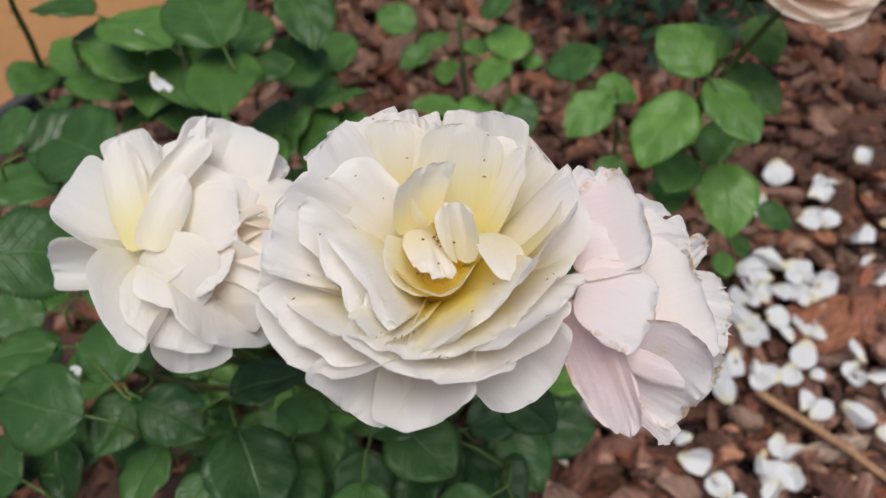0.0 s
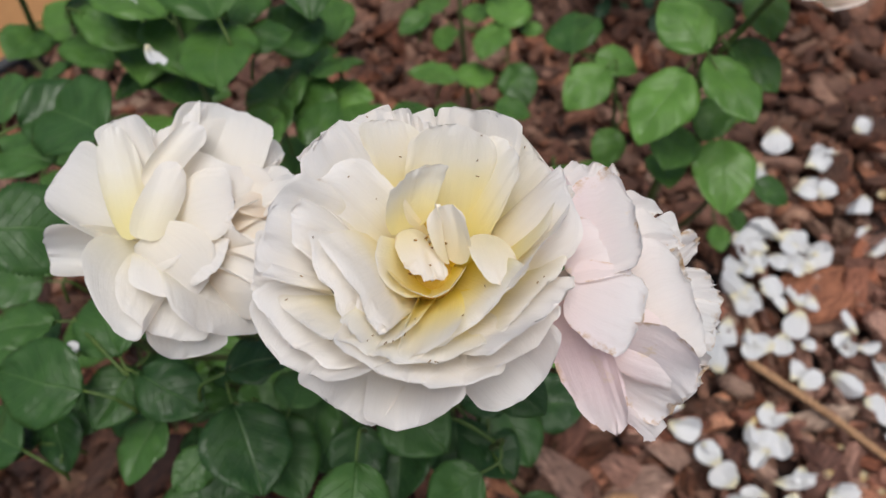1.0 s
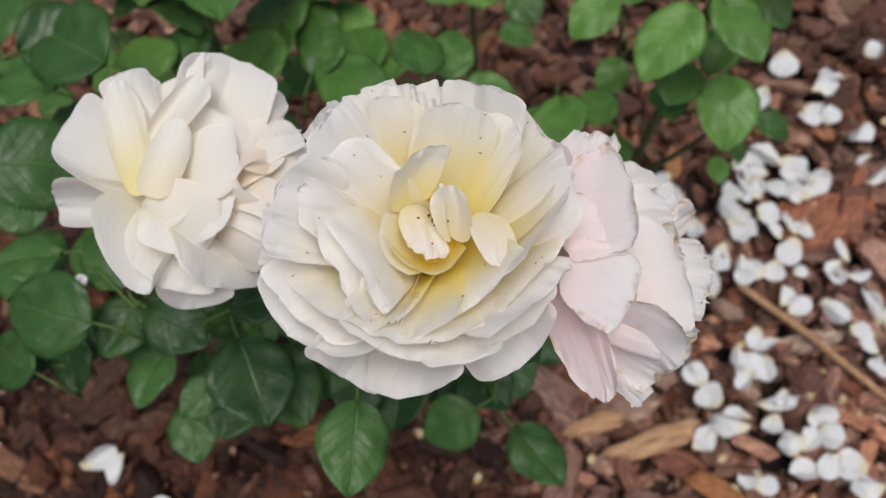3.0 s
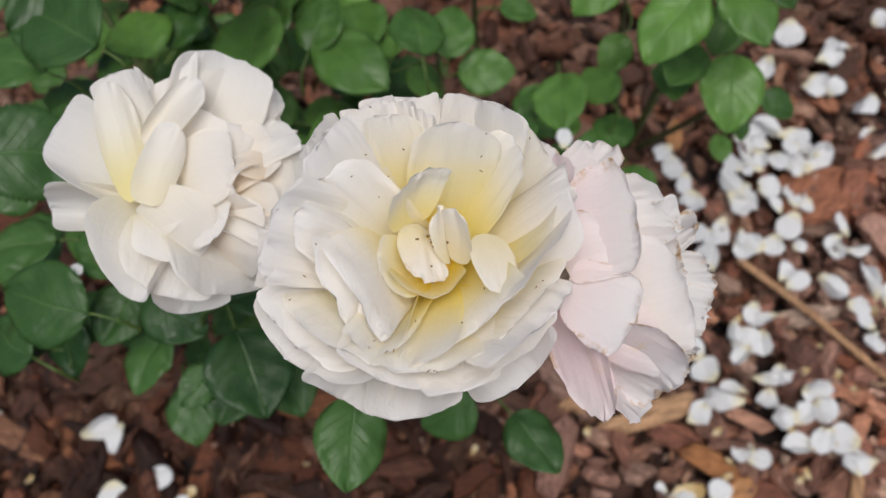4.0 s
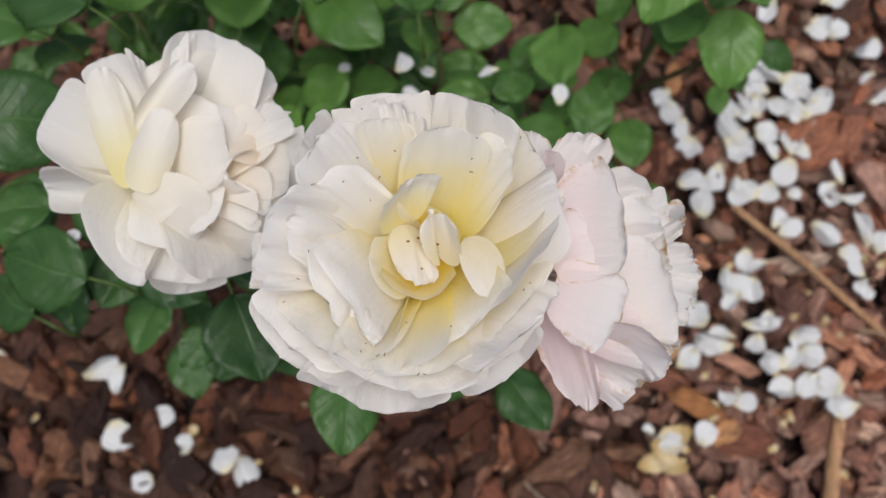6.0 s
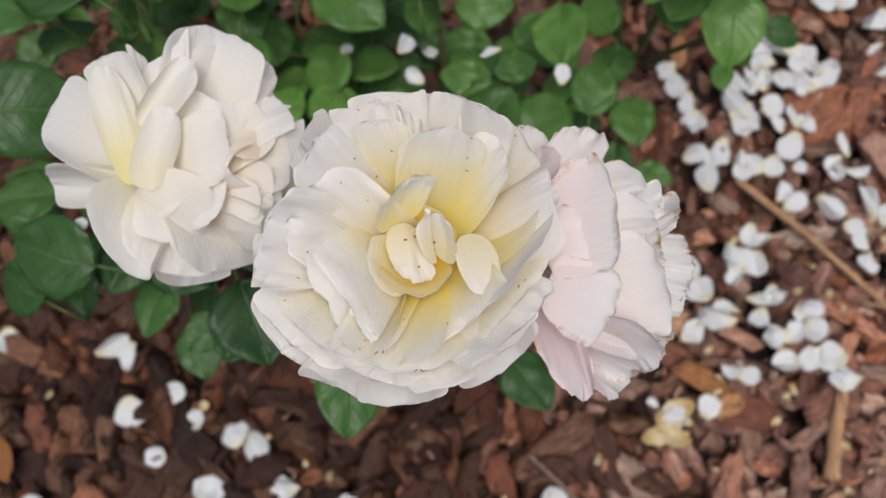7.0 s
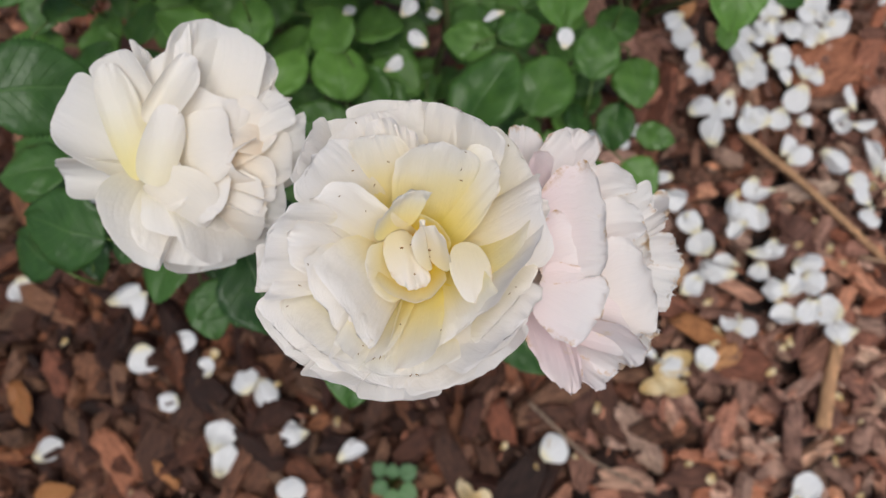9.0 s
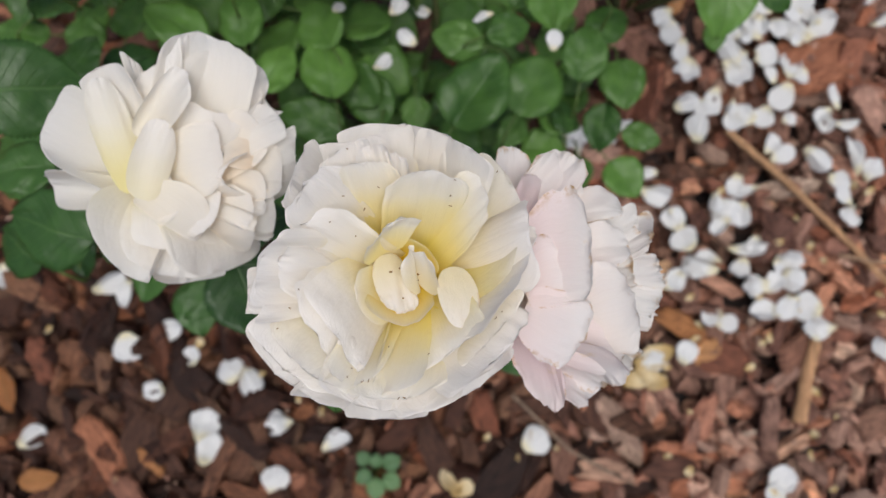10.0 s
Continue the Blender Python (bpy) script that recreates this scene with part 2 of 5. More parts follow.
CHIP = bark_material("large_bark_chip", (0.10, (0.11, 0.042, 0.026)), (0.45, (0.21, 0.086, 0.055)), (0.95, (0.30, 0.15, 0.10)), island=False)
STRAW = bark_material("split_wood", (0.1, (0.36, 0.165, 0.075)), (0.5, (0.50, 0.26, 0.125)), (0.95, (0.60, 0.37, 0.21)), island=False, grain=(1.2, 30, 1), tints=False)
TWIG = bark_material("grey_twig", (0.1, (0.24, 0.17, 0.12)), (0.95, (0.42, 0.32, 0.24)), island=False)
CLAY = plain_material("ochre_paving", (0.30, 0.150, 0.058), (0.37, 0.190, 0.074), 9, 0.8, 0.15, 0.001)
DRY_LEAF = leaf_material("dry_orange_leaf", (0.26, 0.095, 0.03), (0.42, 0.19, 0.07))
RUBBER = plain_material("black_plastic", (0.022, 0.023, 0.026), (0.045, 0.046, 0.05), 60, 0.5, 0.2)


# ---------------------------------------------------------------- builders
def mesh_of(name, bm, material, smooth=True):
    me = bpy.data.meshes.new(name)
    bm.to_mesh(me)
    bm.free()
    me.materials.append(material)
    if smooth:
        me.polygons.foreach_set("use_smooth", [True] * len(me.polygons))
    return me


def part(name, bm, material, parent, label="", m=None):
    """One mesh under a thing or under a part."""
    ob = new(name, bm if isinstance(bm, bpy.types.Mesh) else mesh_of(name, bm, material))
    ob.parent = parent
    if m is not None:
        ob.matrix_basis = m
    if label:
        ob["label"] = label
    return ob


def thing(name, m, label, category, group="", kind=""):
    ob = new(name)
    ob.empty_display_size = 0.02
    ob.matrix_basis = m
    return tagged(ob, label, category, group, kind)


def sheet(fn, nu, nv, layer, thick=0.00035):
    """A thin curved sheet from fn(u, v), u in -1..1 and v in 0..1, with its own thickness."""
    bm = bmesh.new()
    lay = bm.loops.layers.uv.new(layer)
    grid = [[bm.verts.new(fn(-1 + 2 * i / nu, j / nv)) for i in range(nu + 1)] for j in range(nv + 1)]
    for j in range(nv):
        for i in range(nu):
            f = bm.faces.new((grid[j][i], grid[j][i + 1], grid[j + 1][i + 1], grid[j + 1][i]))
            for loop, (a, b) in zip(f.loops, ((i, j), (i + 1, j), (i + 1, j + 1), (i, j + 1))):
                loop[lay].uv = (-1 + 2 * a / nu, b / nv)
    bm.normal_update()
    if thick:
        bmesh.ops.solidify(bm, geom=bm.faces[:], thickness=thick)
    return bm


def wob(x, y, z=0.0):
    return noise.noise((x, y, z))


def rose_petal(row, seed, base=3.0, foot=0.0, bowl=(1.7, 1.6), ruffle=1.3, lip=1.5, rounded=0.40, size=(46, 24), wide=1.16, jag=0.006, belly=2.2, spiral=0.0):
    """A petal by its rim: azimuth in degrees; reach, rise, width, wrap and skew in mm. It grows from a narrow claw at the heart."""
    az, reach, rise, width, wrap, skew = row[:6]
    if len(row) > 6:
        base, foot = row[6:]
    ca, sa = math.cos(radians(az)), math.sin(radians(az))
    half = 0.5 * width * wide
    reach -= 0.9 * max(0.0, lip)
    wrap *= (wide / 1.16) ** 2

    def fn(u, v):
        edge = 1 - rounded * (1 - math.sqrt(max(0.0, 1 - abs(u) ** 3.4))) + 0.014 * wob(u * 5 + seed, 7.1) + jag * wob(u * 14 + seed, 1.1) + 0.04 * wob(u * 1.3, seed * 1.3) - 0.16 * max(0.0, wob(u * 1.9 + seed * 2, 3.3) - 0.3)
        w = min(1.0, v * edge)
        sw = 1 - (1 - w) ** 2.3
        sr = 1 - (1 - w) ** bowl[0]
        sz = w ** bowl[1]
        rim = w ** 5
        a = 0.30 * min(half, 14) * u * (1 - sw) + half * u * sw + skew * u * u * sw
        r = base + (reach - base) * sr - wrap * u * u * sw
        z = foot + (rise - foot) * sz
        n1, n2 = wob(u * 2.4 + seed * 3.7, w * 1.5, seed), wob(u * 5.5 + seed, w * 2, seed + 9)
        r += ruffle * rim * (1.3 * n1 + 0.8 * n2) + 1.1 * w * wob(u * 1.4, w * 2.2, seed * 2.1)
        z += ruffle * rim * (1.0 * wob(u * 2.1 + seed, 5.0, seed) + 0.7 * n2) + 0.9 * w * wob(u * 1.5 + 4, w * 2.4, seed * 1.7)
        crepe = w * wob(u * 7.5 + seed, w * 1.6, seed * 0.7) + 0.6 * w ** 3 * wob(u * 13 + seed, w * 5, seed)
        z += spiral * u * w + 0.55 * crepe
        r += 0.40 * crepe
        r -= spiral * u * w
        puff = belly * math.sin(math.pi * min(1, w * 1.05)) * (1 - u * u)
        r += puff * 0.8
        z -= puff * 0.6
        s = max(0.0, (w - 0.78) / 0.22)
        r += lip * s * s
        z -= 0.75 * lip * s * s
        return Vector((r * ca - a * sa, r * sa + a * ca, z)) * 0.001

    return sheet(fn, *size, "petal", 0)


def outline(w, claw, peak=0.55, blunt=2.5):
    """Half width of a petal along its length: claw, broad middle, rounded tip."""
    if w < peak:
        return claw + (1 - claw) * math.sqrt(max(0.0004, 1 - ((peak - w) / peak) ** 2.2))
    s = (w - peak) / (1 - peak)
    return max(0.0004, 1 - s ** blunt) ** (1 / 2.1)


def key_petal(claw, tip, left, right, bulge, seed, ruffle=1.0, jag=1.0, foot=0.5, wide=1.12, blunt=2.1, size=(52, 34)):
    """A petal from its claw and tip and the two shoulders where it is widest (mm, in its bloom); bulge arches it along its length."""
    a, b, lo, ro = Vector(claw), Vector(tip), Vector(left), Vector(right)
    span = b - a
    up = span.cross(ro - lo).normalized()
    if up.z < 0:
        up = -up
    mid = (a + b) / 2 + up * 2 * bulge

    def spine(w):
        return a * (1 - w) ** 2 + mid * (2 * w * (1 - w)) + b * (w * w)

    # how far along the spine each shoulder stands, and how far out
    pl, pr = (min(0.88, max(0.25, (q - a).dot(span) / span.length_squared)) for q in (lo, ro))
    ol, orr = lo - spine(pl), ro - spine(pr)
    across, sag = (orr - ol) / 2 * wide, (orr + ol) / 2 * wide
    half = across.length

    def fn(u, v):
        w = 1 - (1 - v) ** 1.45
        peak = pr if u > 0 else pl
        if w < peak:
            k = foot + (1 - foot) * math.sqrt(1 - (1 - w / peak) ** 2)
        else:
            k = max(0.0, 1 - ((w - peak) / (1 - peak)) ** blunt) ** (1 / blunt)
        s = 10 * (u > 0)
        k *= 1 + jag * w * (0.040 * wob(w * 5, seed + s) + 0.018 * wob(w * 17, seed + s))
        x = u * k
        e = max(abs(u) * min(1.0, 1.4 * w), w ** 3) ** 4
        reach = w - jag * w ** 4 * (0.045 * abs(wob(x * 2.4 + seed, 3.1)) + 0.018 * wob(x * 8 + seed, 8.2) + 0.013 * wob(x * 0.75 * half + seed, 1.7)) * (1 - u * u * 0.5)
        p = spine(reach) + across * x + sag * x * x
        n1, n2, n3 = wob(x * 2.1 + seed, w * 2.0, seed), wob(x * 5.0 + seed, w * 4.0, seed + 7), wob(x * 0.42 * half + seed, w * 9.0, seed + 3)
        p += up * ruffle * (0.9 * w * n1 + e * (1.2 * n1 + 0.95 * n2 + 0.45 * n3) + 0.22 * w * wob(x * 0.55 * half + seed, w * 2.5, seed))
        lip = max(0.0, (max(w, abs(u) * 0.97) - 0.86) / 0.14)
        p -= up * 0.9 * ruffle * lip * lip * min(1.0, w * 1.5) * min(1.0, half / 15)
        return p * 0.001

    return sheet(fn, *size, "petal", 0)


def key_petals(rose, rows, materials, seed, **kw):
    for k, (kind, claw, tip, left, right, bulge) in enumerate(rows):
        part("petal", key_petal(claw, tip, left, right, bulge, seed + 1.73 * k, **{"ruffle": 1.9 if kind == "F" else 1.15, **kw}), materials[kind], rose)


def shell_petal(row, seed, ball, ruffle=1.0, lip=0.07, sink=0.30, blunt=3.6):
    """A petal wrapped round a bloom's ball: longitude and latitude of claw and tip, angle across, and how far out it lies."""
    lon0, lat0, lon1, lat1, across, far = row

    def way(lon, lat):
        return Vector((math.cos(radians(lat)) * math.cos(radians(lon)), math.cos(radians(lat)) * math.sin(radians(lon)), math.sin(radians(lat))))

    d0, d1 = way(lon0, lat0), way(lon1, lat1)
    side0 = d0.cross(d1).normalized()

    def fn(u, v):
        w = 1 - (1 - v) ** 1.3
        x = u * outline(w, 0.72, 0.55, blunt)
        d = d0.slerp(d1, w * (1 - 0.12 * w * w * (2 * abs(wob(x * 2.2 + seed, 9.3)) + 0.4 * wob(x * 9 + seed, 4.2))))
        k = outline(w, 0.72, 0.55, blunt) * (1 + 0.07 * wob(w * 3.2, seed + 10 * (u > 0)) + 0.025 * wob(w * 13, seed + 20 * (u > 0)))
        phi = radians(across) * 0.82 * u * k
        q = d * math.cos(phi) + side0 * math.sin(phi)
        e = max(abs(u) * min(1.0, 1.5 * w), w * w) ** 3
        r = far - sink * (1 - w) ** 1.6 - 0.045 * u * u
        r += ruffle * (0.035 * w * wob(x * 1.5 + seed, w * 1.8, seed) + 0.014 * w * wob(x * 7 + seed, w * 1.1, seed) + e * (0.085 * wob(x * 2.6 + seed, w * 2.8, seed) + 0.045 * wob(x * 7, w * 7, seed)))
        r += lip * max(0.0, (w - 0.72) / 0.28) ** 2
        return ball @ (q * r)

    return sheet(fn, 36, 28, "petal", 0)


def tube(points, radii, sides=8):
    """A tapered tube along points."""
    bm = bmesh.new()
    rings = []
    pts = [Vector(p) for p in points]
    for k, p in enumerate(pts):
        d = (pts[min(k + 1, len(pts) - 1)] - pts[max(k - 1, 0)]).normalized()
        q = d.to_track_quat("Z", "Y")
        rings.append([bm.verts.new(p + q @ Vector((radii[k] * math.cos(a), radii[k] * math.sin(a), 0))) for a in (2 * math.pi * s / sides for s in range(sides))])
    for r0, r1 in zip(rings, rings[1:]):
        for s in range(sides):
            bm.faces.new((r0[s], r0[(s + 1) % sides], r1[(s + 1) % sides], r1[s]))
    bm.faces.new(rings[0][::-1])
    bm.faces.new(rings[-1])
    return bm


def arc(a, b, sag, n=8, side=(0, 0, 1)):
    a, b, side = Vector(a), Vector(b), Vector(side)
    return [a.lerp(b, k / n) + side * sag * 4 * (k / n) * (1 - k / n) for k in range(n + 1)]


def leaf_mesh(name, seed, material, ratio=0.80, fold=0.22, droop=0.16):
    """A leaflet of length 1 along +x, with a folded midrib, a fine saw edge and a drooping tip."""
    def fn(u, v):
        t = min(1.0, max(0.0, v))
        prof = 2.49 * t ** 0.55 * (1 - t) ** 0.8
        saw = 1 + (0.030 * (2 * (round(t * 44) % 2) - 1) if abs(u) > 0.9 else 0)
        y = 0.5 * ratio * prof * saw * u
        z = fold * abs(y) - droop * t * t + 0.075 * wob(u * 1.6 + seed, t * 2.5, seed) + 0.020 * math.cos(20 * (t - 0.3 * abs(u))) * abs(u) * prof - 0.12 * (u * prof) ** 4 * 0.5
        return Vector((t + 0.02 * abs(u) * prof, y + 0.02 * wob(t * 2, seed), z))
    return mesh_of(name, sheet(fn, 10, 44, "leaf", 0.006), material)

# ---------------------------------------------------------------- ground
def ground_sheet():
    """One sheet, fine under the plants and coarse towards the horizon."""
    xs = [-300, -80, -20, -6, -2.5] + [-1.2 + 0.05 * k for k in range(55)] + [3, 6, 20, 80, 300]
    ys = [-300, -80, -20, -6, -2.5] + [-0.8 + 0.05 * k for k in range(61)] + [3.5, 8, 20, 80, 300]
    bm = bmesh.new()
    grid = [[bm.verts.new((x, y, -0.012 + (0.010 * wob(x * 4, y * 4) if abs(x) < 2 and abs(y) < 2.3 else 0))) for x in xs] for y in ys]
    for j in range(len(ys) - 1):
        for i in range(len(xs) - 1):
            bm.faces.new((grid[j][i], grid[j][i + 1], grid[j + 1][i + 1], grid[j + 1][i]))
    ob = new("ground", mesh_of("ground", bm, SOIL))
    return tagged(ob, "dark brown soil of the garden bed under the bark mulch", "ground", kind="structure")


ground = ground_sheet()


def chip_shape(rng, length, width, thick, k=8):
    """Corner rings of one flat, torn chip, from its underside to its top."""
    ang = np.sort(rng.uniform(0, 2 * math.pi, k)) * 0.35 + np.linspace(0, 2 * math.pi, k, endpoint=False) * 0.65
    rad = rng.uniform(0.72, 1.15, k)
    # blunt, squarish ends rather than an oval
    cx, sy = np.cos(ang), np.sin(ang)
    x, y = np.sign(cx) * np.abs(cx) ** 0.8 * rad * length / 2, np.sign(sy) * np.abs(sy) ** 0.75 * rad * width / 2
    bend = rng.uniform(-0.12, 0.12) * width
    y = y + bend * np.cos(x / length * 4)
    rings = []
    for s, h in ((0.93, 0.0), (1.0, 0.55), (0.86, 1.0)):
        z = np.full(k, h * thick) + rng.uniform(-0.14, 0.14, k) * thick * h + 0.10 * thick * np.cos(2 * ang) * h
        rings.append(np.stack([x * s, y * s, z], 1))
    return np.concatenate(rings)


def chip_faces(k=8):
    f = []
    for r in range(2):
        f += [(r * k + i, r * k + (i + 1) % k, (r + 1) * k + (i + 1) % k, (r + 1) * k + i) for i in range(k)]
    return f + [tuple(range(2 * k, 3 * k))]


def mulch():
    """The bark mulch: thousands of torn chips lying over one another."""
    rng = np.random.default_rng(5)
    verts, faces, uvs = [], [], []
    base_faces, n, slots = chip_faces(), 0, []
    spots, lone = [], []
    for x0, x1, y0, y1, count in ((-0.75, 0.85, -0.42, 0.75, 6400), (-1.1, 1.2, 0.7, 1.5, 5200), (-1.4, 1.5, 1.4, 2.4, 1800), (-1.1, -0.7, -0.4, 0.7, 600), (0.82, 1.2, -0.4, 0.7, 600), (-1.5, 1.7, -1.2, -0.4, 2600), (-1.6, -1.05, -0.45, 1.0, 900), (1.15, 1.8, -0.45, 1.6, 1300)):
        spots += [(rng.uniform(x0, x1), rng.uniform(y0, y1)) for _ in range(count)]
    small = len(spots)
    spots += [(rng.uniform(-0.75, 0.85), rng.uniform(-0.42, 0.95)) for _ in range(5500)]
    for k, (x, y) in enumerate(spots):
        if -0.609 * (x + 0.60) + 0.793 * (y - 0.86) > -0.03:
            continue  # the path begins here
        long = min(0.095, max(0.010, rng.lognormal(math.log(0.040), 0.55)))
        wide = min(0.040, long * rng.uniform(0.20, 0.56))
        thick = rng.uniform(0.006, 0.018)
        # coarser, darker bark to the bush's west; under it the dark colour also paints in shade
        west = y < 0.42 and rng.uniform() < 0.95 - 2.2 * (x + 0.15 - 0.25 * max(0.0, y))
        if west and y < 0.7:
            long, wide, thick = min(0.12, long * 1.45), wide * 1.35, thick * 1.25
        if k >= small:
            long = rng.uniform(0.005, 0.020)
            wide, thick = long * rng.uniform(0.15, 0.5), rng.uniform(0.0015, 0.004)
        v = chip_shape(rng, long, wide, thick)
        lift = rng.uniform(0, 1) ** 1.3 * 0.040 - 0.020 + 0.008 * wob(x * 6, y * 6)
        m = np.array(Euler((rng.normal(0, 0.38), rng.normal(0, 0.27), rng.uniform(0, 6.28))).to_matrix())
        # long chips lie flatter
        p = v @ m.T
        shift = rng.uniform(0, 5, 2)
        if k >= small:
            lift += 0.008
        # the uppermost chips beside the bush lie as pieces of their own
        elif 0.08 < x < 0.62 and -0.24 < y < 0.34 and lift > 0.002 and long > 0.024 and len(lone) < 300:
            lone.append((v, pose(x, y, lift) @ Matrix(m.tolist()).to_4x4(), shift))
            continue
        verts.append(p + (x, y, lift))
        uvs.append(v[:, :2] * 22 + shift)
        faces += [tuple(n + i for i in f) for f in base_faces]
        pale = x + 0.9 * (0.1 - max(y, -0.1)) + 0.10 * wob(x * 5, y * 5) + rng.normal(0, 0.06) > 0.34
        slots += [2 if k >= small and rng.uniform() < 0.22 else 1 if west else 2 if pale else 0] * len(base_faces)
        n += len(v)
    verts, uvs = np.concatenate(verts), np.concatenate(uvs)
    me = bpy.data.meshes.new("bark_mulch")
    me.from_pydata(verts.tolist(), [], faces)
    lay = me.uv_layers.new(name="grain")
    idx = np.empty(len(me.loops), int)
    me.loops.foreach_get("vertex_index", idx)
    lay.data.foreach_set("uv", uvs[idx].ravel())
    me.materials.append(BARK)
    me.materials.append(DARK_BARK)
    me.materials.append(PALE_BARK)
    me.polygons.foreach_set("material_index", slots)
    ob = new("bark_mulch", me)
    for v, m, shift in lone:
        chip = bpy.data.meshes.new("bark_chip")
        chip.from_pydata(v.tolist(), [], base_faces)
        grain = chip.uv_layers.new(name="grain")
        for loop in chip.loops:
            grain.data[loop.index].uv = v[loop.vertex_index, :2] * 22 + shift
        chip.materials.append(LONE_BARK)
        part("bark_chip", chip, None, ob, m=m)
    return tagged(ob, "red-brown shredded bark mulch covering the garden bed", "mulch", kind="stuff")


mulch()


def single_chip(name, x, y, z, length, width, thick, az, material, label, category, group="", seed=1, tilt=(0, 0)):
    rng = np.random.default_rng(seed)
    v = chip_shape(rng, length, width, thick, 12)
    me = bpy.data.meshes.new(name)
    me.from_pydata(v.tolist(), [], chip_faces(12))
    lay = me.uv_layers.new(name="grain")
    for loop in me.loops:
        lay.data[loop.index].uv = v[loop.vertex_index, :2] * 22 + seed
    me.materials.append(material)
    ob = new(name, me)
    ob.matrix_basis = pose(x, y, z, tilt[0], tilt[1], az)
    return tagged(ob, label, category, group)


# big chips that stand out of the mulch
BIG_CHIPS = [
    (0.452, 0.262, 0.135, 0.075, 20), (0.39, -0.075, 0.085, 0.05, 30), (0.02, -0.11, 0.06, 0.035, 95), (-0.43, -0.11, 0.09, 0.04, -60),
    (-0.40, -0.16, 0.07, 0.03, -50), (-0.50, 0.0, 0.07, 0.032, -65), (0.29, -0.07, 0.07, 0.045, -15), (-0.30, 0.12, 0.065, 0.04, 10),
    (0.10, -0.17, 0.06, 0.03, 80), (0.22, -0.19, 0.06, 0.035, -10), (0.46, -0.16, 0.055, 0.04, 25), (0.36, 0.40, 0.07, 0.035, 60),
    (0.55, 0.25, 0.06, 0.035, 80), (0.24, 0.30, 0.06, 0.03, -80), (-0.22, -0.17, 0.06, 0.03, 20), (0.62, 0.55, 0.08, 0.04, 15),
]
for k, (x, y, long, wide, az) in enumerate(BIG_CHIPS):
    single_chip("bark_chip", x, y, 0.019, long, wide, 0.011, az, CHIP, "large flat red-brown bark chip lying on the mulch", "bark chip", "large bark chips", seed=k + 20, tilt=(6 * math.sin(k * 2.1), 5 * math.cos(k * 1.7)))


ORANGE = bark_material("fresh_orange_bark", (0.1, (0.26, 0.10, 0.035)), (0.5, (0.42, 0.19, 0.075)), (0.95, (0.55, 0.30, 0.14)), island=False, tints=False)
for k, (x, y, long, wide, az) in enumerate(((0.250, -0.031, 0.07, 0.03, -35), (0.272, -0.062, 0.05, 0.026, 20), (0.19, 0.30, 0.045, 0.022, 70), (-0.37, -0.13, 0.05, 0.018, -50))):
    single_chip("bark_chip", x, y, 0.021, long, wide, 0.010, az, ORANGE, "torn orange-brown bark chip with fresh wood showing", "bark chip", "orange bark chips", seed=k + 60, tilt=(8, -6))


def stick(name, points, r0, r1, material, label, category="stick"):
    pts = [Vector(p) for p in points]
    fine = []
    for a, b in zip(pts, pts[1:]):
        fine += [a.lerp(b, k / 5) + Vector((0.0012 * wob(k + a.x * 90, a.y * 70), 0.0012 * wob(k, a.x * 50), 0)) for k in range(5)]
    fine.append(pts[-1])
    n = len(fine)
    bm = tube(fine, [r0 + (r1 - r0) * k / (n - 1) for k in range(n)], 9)
    lay = bm.loops.layers.uv.new("grain")
    for f in bm.faces:
        for loop in f.loops:
            loop[lay].uv = ((loop.vert.co - pts[0]).length * 12, loop.vert.co.z * 40 + loop.vert.co.x * 30)
    ob = new(name, mesh_of(name, bm, material))
    return tagged(ob, label, category)


stick("stick", [(0.333, 0.190, 0.033), (0.395, 0.118, 0.035), (0.457, 0.039, 0.033), (0.50, -0.02, 0.033)], 0.0047, 0.0036, STRAW, "long straw-brown dry stick lying across the mulch")
stick("stick", [(0.400, -0.061, 0.035), (0.385, -0.10, 0.033), (0.369, -0.152, 0.033)], 0.0068, 0.0085, STRAW, "short split straw-coloured stick lying on mulch")
single_chip("wood_splinter", 0.139, 0.049, 0.028, 0.080, 0.024, 0.012, 8, STRAW, "pale ochre wood splinter lying on mulch", "splinter", "wood splinters", seed=3)
single_chip("wood_splinter", 0.200, 0.026, 0.028, 0.115, 0.026, 0.013, 12, STRAW, "long pale ochre wood splinter lying on mulch", "splinter", "wood splinters", seed=4)
stick("twig", [(0.052, -0.091, 0.044), (0.108, -0.157, 0.043), (0.150, -0.185, 0.042), (0.199, -0.216, 0.020)], 0.0022, 0.0013, TWIG, "thin bent grey-brown twig lying on mulch", "twig")
stick("twig", [(0.438, 0.031, 0.041), (0.470, 0.020, 0.043), (0.505, 0.015, 0.042), (0.56, 0.02, 0.040)], 0.0022, 0.0013, TWIG, "thin pale twig lying on mulch", "twig")


